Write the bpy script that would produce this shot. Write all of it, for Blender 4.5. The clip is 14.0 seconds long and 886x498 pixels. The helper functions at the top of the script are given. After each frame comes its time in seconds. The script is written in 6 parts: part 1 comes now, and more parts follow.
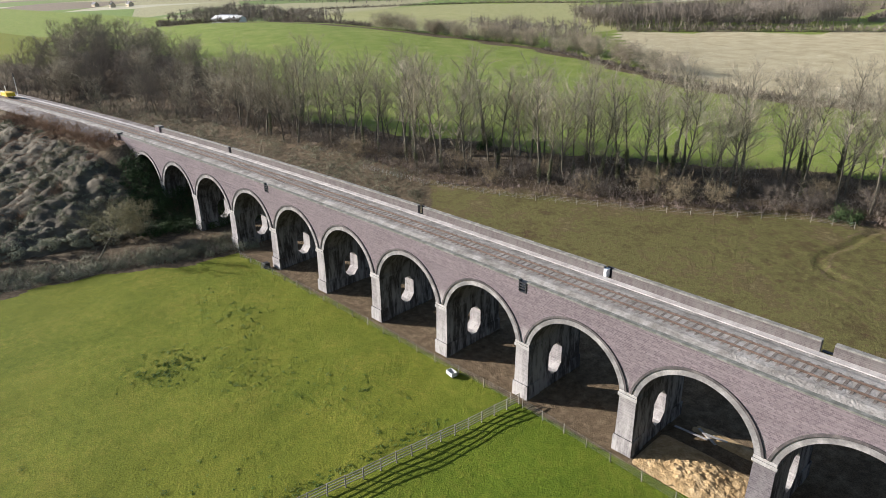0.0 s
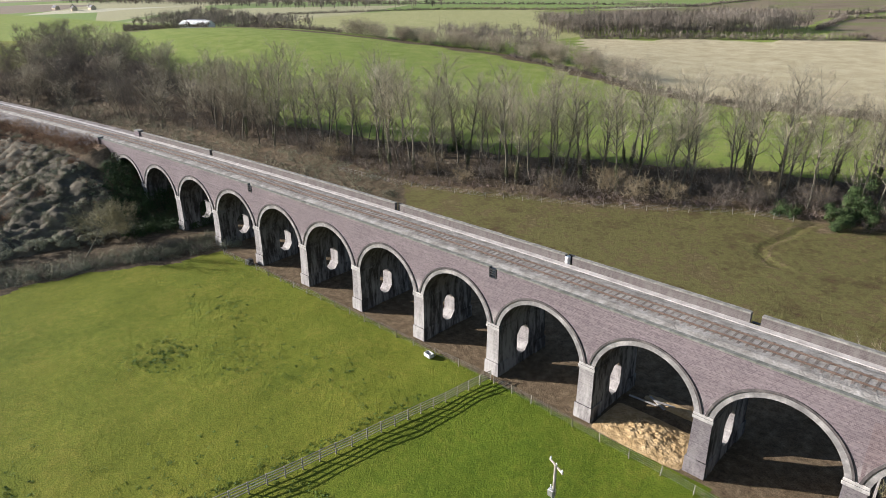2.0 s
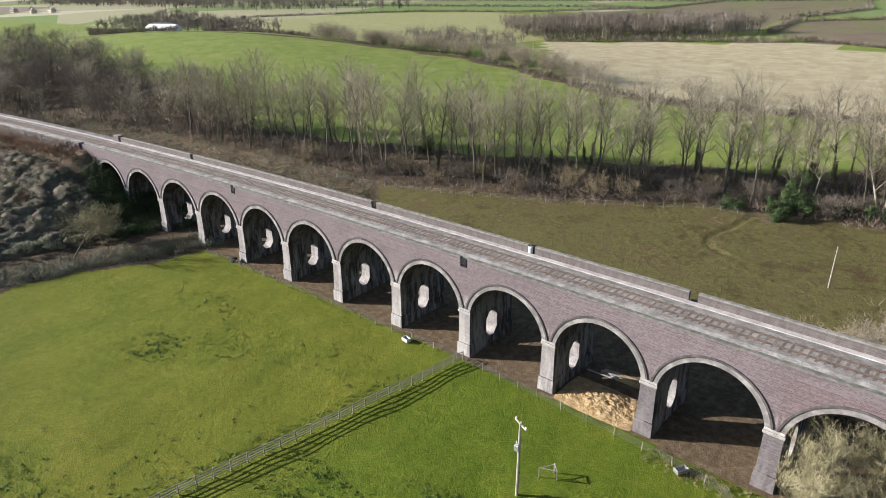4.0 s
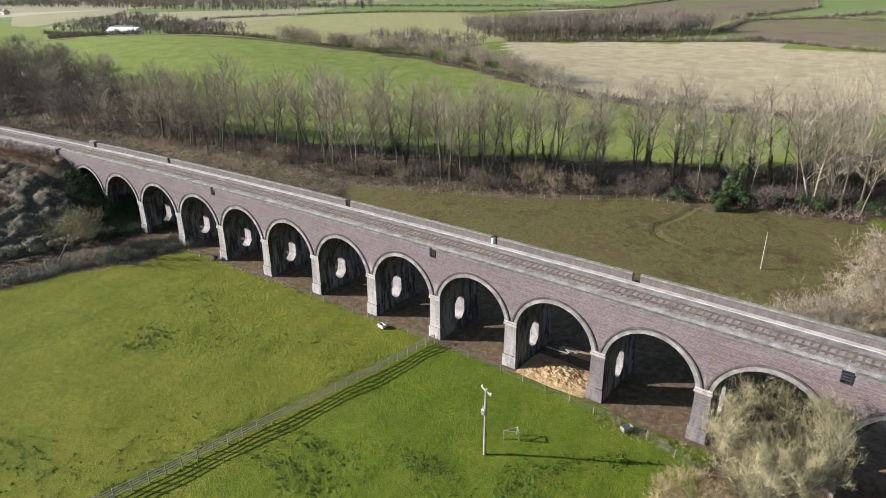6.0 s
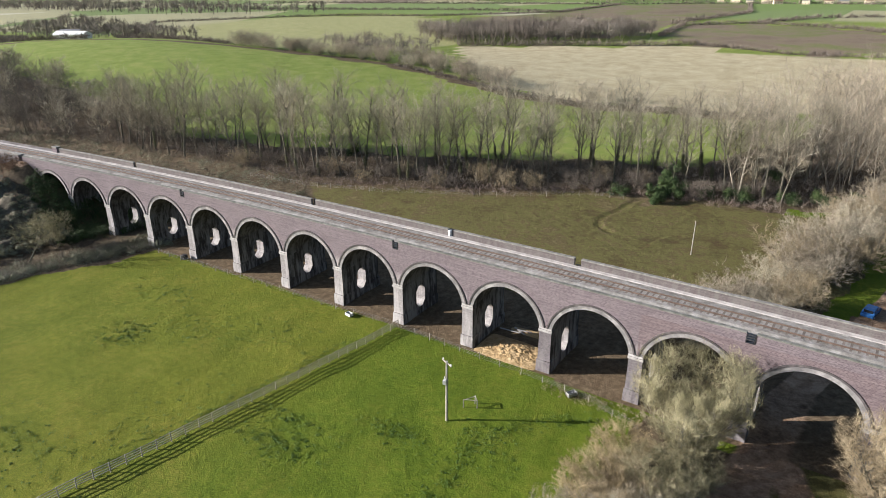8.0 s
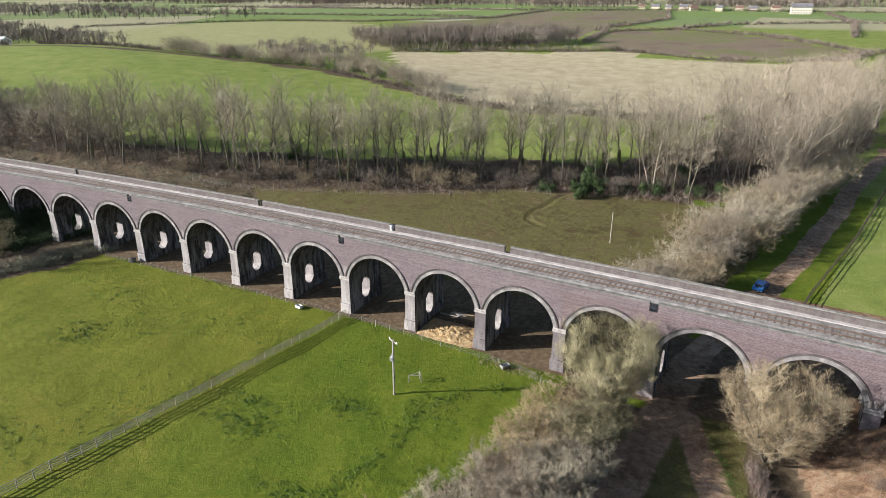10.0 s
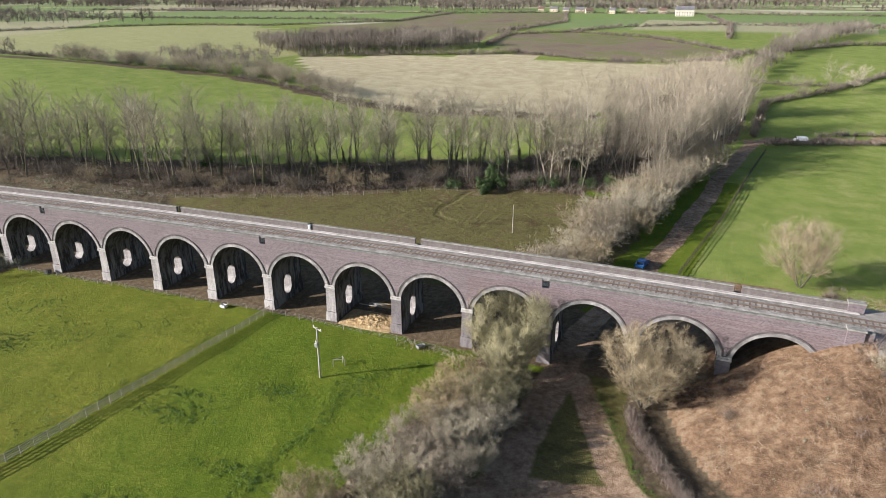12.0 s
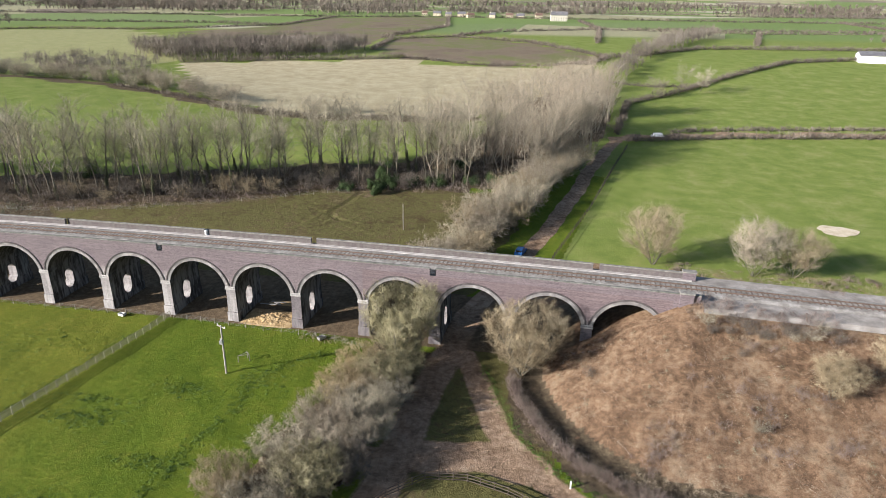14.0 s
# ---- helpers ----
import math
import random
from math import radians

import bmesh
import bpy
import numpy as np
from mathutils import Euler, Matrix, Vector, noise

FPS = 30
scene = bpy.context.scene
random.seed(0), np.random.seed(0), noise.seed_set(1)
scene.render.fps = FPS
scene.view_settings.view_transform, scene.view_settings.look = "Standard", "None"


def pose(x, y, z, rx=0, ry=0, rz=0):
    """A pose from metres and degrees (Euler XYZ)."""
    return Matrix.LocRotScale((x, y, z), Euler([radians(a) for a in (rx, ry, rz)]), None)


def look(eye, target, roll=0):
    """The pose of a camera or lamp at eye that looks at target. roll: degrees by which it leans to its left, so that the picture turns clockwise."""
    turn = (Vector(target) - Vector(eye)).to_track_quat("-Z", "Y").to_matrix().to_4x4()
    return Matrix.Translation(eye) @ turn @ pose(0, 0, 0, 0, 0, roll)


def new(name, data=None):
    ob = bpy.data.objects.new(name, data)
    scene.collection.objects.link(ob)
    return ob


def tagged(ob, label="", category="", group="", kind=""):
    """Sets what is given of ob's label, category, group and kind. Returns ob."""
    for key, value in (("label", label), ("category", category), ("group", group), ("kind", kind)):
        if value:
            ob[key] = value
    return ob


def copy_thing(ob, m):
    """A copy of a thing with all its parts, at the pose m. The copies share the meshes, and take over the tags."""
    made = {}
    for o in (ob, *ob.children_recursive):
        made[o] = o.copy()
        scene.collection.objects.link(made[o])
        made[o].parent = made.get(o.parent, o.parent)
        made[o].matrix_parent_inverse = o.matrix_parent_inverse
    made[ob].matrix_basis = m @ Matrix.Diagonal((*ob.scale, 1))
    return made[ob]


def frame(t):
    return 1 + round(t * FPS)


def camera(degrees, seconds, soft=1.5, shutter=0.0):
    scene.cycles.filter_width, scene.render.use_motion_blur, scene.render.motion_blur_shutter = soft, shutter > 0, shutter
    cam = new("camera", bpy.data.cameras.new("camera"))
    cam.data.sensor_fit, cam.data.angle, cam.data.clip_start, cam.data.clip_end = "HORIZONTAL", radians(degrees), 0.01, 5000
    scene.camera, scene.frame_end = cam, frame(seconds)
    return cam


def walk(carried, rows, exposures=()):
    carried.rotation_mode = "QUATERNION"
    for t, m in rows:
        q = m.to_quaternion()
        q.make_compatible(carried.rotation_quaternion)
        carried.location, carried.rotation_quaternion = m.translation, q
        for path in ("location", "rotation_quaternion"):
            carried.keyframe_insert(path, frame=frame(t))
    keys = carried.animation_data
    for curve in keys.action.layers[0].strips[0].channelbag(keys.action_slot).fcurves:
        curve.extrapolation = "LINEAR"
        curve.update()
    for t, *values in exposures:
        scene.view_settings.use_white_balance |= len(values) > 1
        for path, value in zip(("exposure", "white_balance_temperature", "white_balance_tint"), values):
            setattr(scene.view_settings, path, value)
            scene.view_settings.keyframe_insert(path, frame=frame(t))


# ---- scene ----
cam = camera(69.5, 14.0, soft=0.6)
PATH = [
    (0, (23.807, -45.391, 40.851), (22.465, -44.113, 40.098), -0.5),
    (3, (30.372, -53.51, 42.757), (29.127, -52.129, 42.019), -0.0),
    (6.5, (38.666, -64.168, 46.439), (37.557, -62.679, 45.695), -0.3),
    (10, (46.453, -77.231, 49.162), (45.589, -75.58, 48.435), 0.3),
    (12, (50.987, -85.362, 51.256), (50.357, -83.607, 50.534), 0.3),
    (14, (54.391, -93.954, 53.384), (54.069, -92.113, 52.671), 0.8),
]
walk(cam, [(t, look(eye, target, roll)) for t, eye, target, roll in PATH], exposures=[(0, 1.02, 6150, 12), (14, 1.02, 6150, 12)])

# ---- world and sun: low winter sun ----
SUN_EL, SUN_AZ = radians(19.5), radians(238)
world = bpy.data.worlds.new("sky_world")
scene.world = world
world.use_nodes = True
wn = world.node_tree
sky = wn.nodes.new("ShaderNodeTexSky")
sky.sky_type = "NISHITA"
sky.sun_disc = False
sky.sun_elevation, sky.sun_rotation = SUN_EL, SUN_AZ
sky.air_density, sky.dust_density, sky.ozone_density = 1.0, 1.0, 1.0
wn.nodes["Background"].inputs["Strength"].default_value = 0.068
wn.links.new(sky.outputs["Color"], wn.nodes["Background"].inputs["Color"])
sun_data = bpy.data.lights.new("sun", "SUN")
sun_data.energy, sun_data.angle, sun_data.color = 5.5, radians(0.53), (1.0, 0.94, 0.86)
sun = new("sun", sun_data)
to_sun = Vector((math.sin(SUN_AZ) * math.cos(SUN_EL), math.cos(SUN_AZ) * math.cos(SUN_EL), math.sin(SUN_EL)))
sun.matrix_world = look(to_sun * 300, (0, 0, 0))


# ---- materials ----
def nodes_of(name):
    m = bpy.data.materials.new(name)
    m.use_nodes = True
    nt = m.node_tree
    return m, nt, nt.nodes["Principled BSDF"]


def put(nt, kind, **inputs):
    n = nt.nodes.new(kind)
    for k, v in inputs.items():
        key = k.replace("_", " ")
        if isinstance(v, bpy.types.NodeSocket):
            nt.links.new(v, n.inputs[key])
        else:
            n.inputs[key].default_value = v
    return n


def noise_of(nt, vec, scale, detail=4.0, rough=0.6):
    n = put(nt, "ShaderNodeTexNoise", Vector=vec, Scale=scale, Detail=detail, Roughness=rough)
    return n.outputs["Fac"]


def ramp(nt, fac, stops):
    r = nt.nodes.new("ShaderNodeValToRGB")
    nt.links.new(fac, r.inputs["Fac"])
    els = r.color_ramp.elements
    while len(els) < len(stops):
        els.new(0.5)
    for e, (p, c) in zip(els, stops):
        e.position = p
        e.color = (*c, 1) if len(c) == 3 else c
    return r.outputs["Color"]


def blend(nt, fac, a, b, kind="MIX"):
    m = nt.nodes.new("ShaderNodeMix")
    m.data_type, m.blend_type = "RGBA", kind
    for sock, v in ((m.inputs[0], fac), (m.inputs[6], a), (m.inputs[7], b)):
        if isinstance(v, bpy.types.NodeSocket):
            nt.links.new(v, sock)
        else:
            sock.default_value = v if isinstance(v, float) else (*v, 1)
    return m.outputs[2]


def calc(nt, op, a, b=0.0, clamp=False):
    m = nt.nodes.new("ShaderNodeMath")
    m.operation, m.use_clamp = op, clamp
    for sock, v in zip(m.inputs, (a, b)):
        if isinstance(v, bpy.types.NodeSocket):
            nt.links.new(v, sock)
        else:
            sock.default_value = v
    return m.outputs[0]


def coords(nt):
    return nt.nodes.new("ShaderNodeTexCoord").outputs["Object"]


def bump_into(nt, bsdf, height, strength, distance):
    b = put(nt, "ShaderNodeBump", Strength=strength, Distance=distance, Height=height)
    nt.links.new(b.outputs["Normal"], bsdf.inputs["Normal"])


def surface(name, dark, mid, light, scale=0.6, fine=9.0, rough=0.9, bump=0.3, depth=0.03, metal=0.0, island=0.0, random_ob=0.0):
    """Mottled material: three tones by broad noise, broken by fine noise; islands or objects may differ in tone."""
    m, nt, bsdf = nodes_of(name)
    co = coords(nt)
    broad, small = noise_of(nt, co, scale, 5), noise_of(nt, co, fine, 3)
    col = ramp(nt, broad, [(0.32, dark), (0.5, mid), (0.68, light)])
    tone = calc(nt, "MULTIPLY_ADD", small, 0.7)
    nt.nodes[-1].inputs[2].default_value = 0.65
    if island:
        g = nt.nodes.new("ShaderNodeNewGeometry").outputs["Random Per Island"]
        k = calc(nt, "MULTIPLY_ADD", g, island)
        nt.nodes[-1].inputs[2].default_value = 1 - island / 2
        tone = calc(nt, "MULTIPLY", tone, k)
    if random_ob:
        g = nt.nodes.new("ShaderNodeObjectInfo").outputs["Random"]
        k = calc(nt, "MULTIPLY_ADD", g, random_ob)
        nt.nodes[-1].inputs[2].default_value = 1 - random_ob / 2
        tone = calc(nt, "MULTIPLY", tone, k)
    grey = nt.nodes.new("ShaderNodeCombineColor")
    for s in grey.inputs:
        nt.links.new(tone, s)
    col = blend(nt, 1.0, col, grey.outputs[0], "MULTIPLY")
    nt.links.new(col, bsdf.inputs["Base Color"])
    bsdf.inputs["Roughness"].default_value, bsdf.inputs["Metallic"].default_value = rough, metal
    bsdf.inputs["Specular IOR Level"].default_value = 0.25
    if bump:
        bump_into(nt, bsdf, small, bump, depth)
    return m


def brick_material(name, dark, mid, light, lime, lime_low, lime_high, soot=0.0):
    """Weathered brickwork in courses, with lime runs in a band of heights."""
    m, nt, bsdf = nodes_of(name)
    co = coords(nt)
    sep = put(nt, "ShaderNodeSeparateXYZ", Vector=co)
    flat = put(nt, "ShaderNodeCombineXYZ", X=sep.outputs["X"], Y=sep.outputs["Z"])
    br = put(nt, "ShaderNodeTexBrick", Vector=flat.outputs[0], Scale=1.0, Mortar_Size=0.02, Mortar_Smooth=0.4, Bias=0.0,
             Brick_Width=0.235, Row_Height=0.15, Color1=(*dark, 1), Color2=(*light, 1), Mortar=(*[min(0.8, 1.5 * c) for c in mid], 1))
    streak_at = put(nt, "ShaderNodeVectorMath", Vector=co)
    streak_at.operation = "MULTIPLY"
    streak_at.inputs[1].default_value = (0.1, 0.1, 6.7)
    courses = noise_of(nt, streak_at.outputs[0], 1.0, 4, 0.7)
    broad = noise_of(nt, co, 0.22, 6, 0.65)
    tone = ramp(nt, broad, [(0.3, tuple(0.72 * c for c in mid)), (0.5, mid), (0.72, tuple(1.3 * c for c in mid))])
    col = blend(nt, 0.4, br.outputs["Color"], tone)
    cours = ramp(nt, courses, [(0.3, (0.74, 0.73, 0.74)), (0.7, (1.22, 1.2, 1.2))])
    col = blend(nt, 1.0, col, cours, "MULTIPLY")
    run_at = put(nt, "ShaderNodeVectorMath", Vector=co)
    run_at.operation = "MULTIPLY"
    run_at.inputs[1].default_value = (1.1, 1.1, 0.22)
    runs = noise_of(nt, run_at.outputs[0], 1.0, 6, 0.7)
    z = sep.outputs["Z"]
    band = put(nt, "ShaderNodeMapRange", Value=z, From_Min=lime_high, From_Max=lime_low)
    amount = calc(nt, "MULTIPLY", ramp(nt, runs, [(0.43, (0, 0, 0)), (0.58, (1, 1, 1))]), band.outputs[0], True)
    col = blend(nt, amount, col, lime)
    nt.links.new(col, bsdf.inputs["Base Color"])
    bsdf.inputs["Roughness"].default_value = 0.88
    bsdf.inputs["Specular IOR Level"].default_value = 0.2
    bump_into(nt, bsdf, calc(nt, "ADD", br.outputs["Fac"], calc(nt, "MULTIPLY", courses, -1.0)), 0.5, 0.02)
    return m


MAT_BRICK = brick_material("purple_brown_brick", (0.1, 0.08, 0.088), (0.138, 0.114, 0.121), (0.22, 0.186, 0.192), (0.5, 0.47, 0.45), 6.5, 8.8)
MAT_BRICK_RED = brick_material("red_brown_brick", (0.098, 0.074, 0.077), (0.135, 0.105, 0.108), (0.21, 0.172, 0.174), (0.5, 0.47, 0.45), 6.5, 8.8)
# Shade inside the arches is put into this near-black brick, under its lime runs.
MAT_SHADE_BRICK = brick_material("shade_dark_vault_brick", (0.028, 0.025, 0.024), (0.04, 0.036, 0.034), (0.06, 0.053, 0.05), (0.22, 0.21, 0.2), 3.0, 12.5)
MAT_PIER_PALE = brick_material("lime_washed_pier_brick", (0.16, 0.148, 0.148), (0.215, 0.2, 0.198), (0.3, 0.28, 0.275), (0.52, 0.495, 0.475), -6, 10)
MAT_PIER_DARK = brick_material("engineering_pier_brick", (0.085, 0.075, 0.082), (0.12, 0.107, 0.113), (0.19, 0.17, 0.175), (0.42, 0.4, 0.385), -22, 7.0)
MAT_RING = surface("weathered_arch_ring", (0.13, 0.122, 0.12), (0.2, 0.188, 0.184), (0.34, 0.32, 0.31), 0.8, 6, 0.85, 0.4)
MAT_HOOD = surface("dark_hood_brick", (0.05, 0.045, 0.045), (0.08, 0.07, 0.07), (0.13, 0.115, 0.11), 1.0, 8)
MAT_IMPOST = surface("pale_impost_stone", (0.22, 0.207, 0.2), (0.32, 0.303, 0.29), (0.45, 0.428, 0.41), 1.1, 7, 0.85, 0.4)
MAT_COPING = surface("lichened_coping", (0.14, 0.135, 0.118), (0.21, 0.2, 0.178), (0.31, 0.295, 0.265), 1.3, 8, 0.9, 0.4)
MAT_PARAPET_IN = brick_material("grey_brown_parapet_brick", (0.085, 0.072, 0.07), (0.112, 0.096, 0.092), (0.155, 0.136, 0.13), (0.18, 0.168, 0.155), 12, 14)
MAT_WALKWAY = surface("pale_concrete_walkway", (0.29, 0.27, 0.255), (0.4, 0.37, 0.35), (0.52, 0.49, 0.465), 0.7, 7)
MAT_BALLAST = surface("grey_stone_ballast", (0.16, 0.145, 0.128), (0.255, 0.235, 0.212), (0.36, 0.338, 0.31), 0.9, 5, 0.95, 1.0, 0.12)
MAT_SLEEPER = surface("weathered_timber_sleeper", (0.115, 0.095, 0.08), (0.165, 0.138, 0.118), (0.23, 0.195, 0.17), 1.5, 12, 0.9, 0.4, random_ob=0.5)
MAT_RAIL = surface("rusty_rail_steel", (0.12, 0.085, 0.065), (0.17, 0.12, 0.095), (0.23, 0.17, 0.14), 2, 14, 0.6, 0.2, 0.01, 0.4)
MAT_STEEL = surface("dark_painted_steel", (0.02, 0.02, 0.022), (0.03, 0.03, 0.032), (0.05, 0.05, 0.05), 3, 20, 0.5, 0.1)
MAT_WHITE = surface("white_painted_metal", (0.7, 0.7, 0.68), (0.78, 0.78, 0.76), (0.84, 0.84, 0.82), 2, 15, 0.6, 0.1)
MAT_TIMBER = surface("silvered_fence_timber", (0.2, 0.175, 0.145), (0.3, 0.27, 0.225), (0.42, 0.385, 0.33), 1.5, 14, 0.85, 0.4, 0.02, random_ob=0.4)
MAT_WIRE = surface("galvanised_wire", (0.35, 0.35, 0.35), (0.45, 0.45, 0.45), (0.55, 0.55, 0.55), 3, 20, 0.4, 0.0, metal=0.7)
MAT_POLE = surface("grey_pole_timber", (0.26, 0.225, 0.19), (0.35, 0.31, 0.265), (0.45, 0.41, 0.36), 1.2, 12, 0.85, 0.3)
MAT_SAND = surface("ochre_sand", (0.27, 0.18, 0.085), (0.38, 0.265, 0.135), (0.47, 0.345, 0.195), 1.2, 5, 0.95, 1.0, 0.15)
MAT_BARK_GREY = surface("grey_bark", (0.075, 0.068, 0.05), (0.125, 0.112, 0.084), (0.2, 0.178, 0.138), 0.5, 6, 0.95, 0.4, 0.05, random_ob=0.5)
MAT_TWIG_GREY = surface("grey_brown_twigs", (0.2, 0.176, 0.13), (0.33, 0.29, 0.212), (0.48, 0.425, 0.33), 0.25, 3, 0.95, 0, island=0.7, random_ob=0.5)
MAT_BARK_PALE = surface("pale_poplar_bark", (0.19, 0.165, 0.125), (0.28, 0.243, 0.19), (0.38, 0.335, 0.275), 0.5, 6, 0.95, 0.3, 0.05, random_ob=0.3)
MAT_TWIG_PALE = surface("straw_coloured_twigs", (0.18, 0.15, 0.108), (0.315, 0.266, 0.198), (0.46, 0.4, 0.31), 0.25, 3, 0.95, 0, island=0.6, random_ob=0.3)
MAT_TWIG_DARK = surface("dark_thicket_twigs", (0.09, 0.074, 0.06), (0.155, 0.128, 0.104), (0.25, 0.213, 0.172), 0.2, 3, 0.95, 0, island=0.8, random_ob=0.4)
MAT_TWIG_OLIVE = surface("olive_ash_twigs", (0.13, 0.117, 0.06), (0.25, 0.225, 0.13), (0.41, 0.368, 0.23), 0.3, 3, 0.95, 0, island=0.7, random_ob=0.3)
MAT_TWIG_TAN = surface("tan_field_tree_twigs", (0.18, 0.138, 0.085), (0.295, 0.237, 0.15), (0.43, 0.36, 0.24), 0.3, 3, 0.95, 0, island=0.6)
MAT_TWIG_FAR = surface("distant_grey_twigs", (0.1, 0.083, 0.068), (0.165, 0.14, 0.115), (0.27, 0.235, 0.195), 0.05, 2, 0.95, 0, island=0.6)
MAT_TWIG_GOLD = surface("golden_willow_twigs", (0.22, 0.17, 0.09), (0.36, 0.285, 0.165), (0.5, 0.41, 0.26), 0.3, 3, 0.95, 0, island=0.6)
MAT_TWIG_PURPLE = surface("purple_brown_hedge_twigs", (0.11, 0.08, 0.068), (0.17, 0.13, 0.11), (0.25, 0.195, 0.165), 0.4, 4, 0.95, 0, island=0.7)
MAT_RUST = surface("rusty_dead_bracken", (0.11, 0.066, 0.042), (0.215, 0.138, 0.087), (0.36, 0.252, 0.168), 0.11, 2, 0.95, 0, island=0.5)
MAT_STRAW = surface("bleached_dead_grass", (0.15, 0.112, 0.077), (0.25, 0.198, 0.138), (0.4, 0.335, 0.24), 0.13, 2, 0.95, 0, island=0.45)
MAT_DIRTY = surface("brown_dirty_ballast", (0.12, 0.1, 0.09), (0.18, 0.155, 0.142), (0.26, 0.228, 0.21), 0.5, 7, 0.95, 0.8, 0.1)
MAT_CHIPPINGS = surface("pale_grey_chippings", (0.2, 0.178, 0.158), (0.3, 0.27, 0.24), (0.4, 0.365, 0.33), 0.5, 7, 0.95, 0.8, 0.1)
MAT_TROUGH = surface("weathered_white_metal", (0.42, 0.42, 0.4), (0.52, 0.52, 0.5), (0.62, 0.62, 0.6), 2, 12, 0.6, 0.1)
MAT_CREOSOTE = surface("dark_creosoted_timber", (0.04, 0.03, 0.022), (0.065, 0.05, 0.04), (0.1, 0.08, 0.065), 1.5, 12, 0.85, 0.3)
MAT_BRAMBLE = surface("grey_green_bramble", (0.105, 0.104, 0.066), (0.178, 0.182, 0.12), (0.28, 0.28, 0.195), 0.1, 1.2, 0.95, 0, island=0.3)
MAT_IVY = surface("dark_ivy_leaves", (0.02, 0.035, 0.012), (0.04, 0.065, 0.02), (0.075, 0.105, 0.035), 0.4, 3, 0.85, 0, island=0.9)
MAT_IVY_DULL = surface("dull_olive_ivy", (0.07, 0.074, 0.034), (0.12, 0.122, 0.06), (0.18, 0.178, 0.095), 0.4, 3, 0.7, 0, island=0.8)
MAT_MOSS_COPING = surface("mossy_near_coping", (0.1, 0.1, 0.085), (0.15, 0.15, 0.13), (0.24, 0.235, 0.21), 1.3, 8, 0.9, 0.4)
MAT_BRAMBLE_STEMS = surface("tan_bramble_stems", (0.05, 0.044, 0.03), (0.1, 0.085, 0.06), (0.165, 0.14, 0.1), 0.3, 5, 0.95, 0.9, 0.2)
MAT_STICKS = surface("bleached_cut_brushwood", (0.15, 0.12, 0.095), (0.25, 0.205, 0.165), (0.42, 0.365, 0.3), 0.5, 4, 0.95, 0, island=0.8)
MAT_WEED = surface("nettle_leaves", (0.04, 0.08, 0.01), (0.07, 0.12, 0.016), (0.12, 0.18, 0.03), 0.8, 4, 0.7, 0, island=0.7)


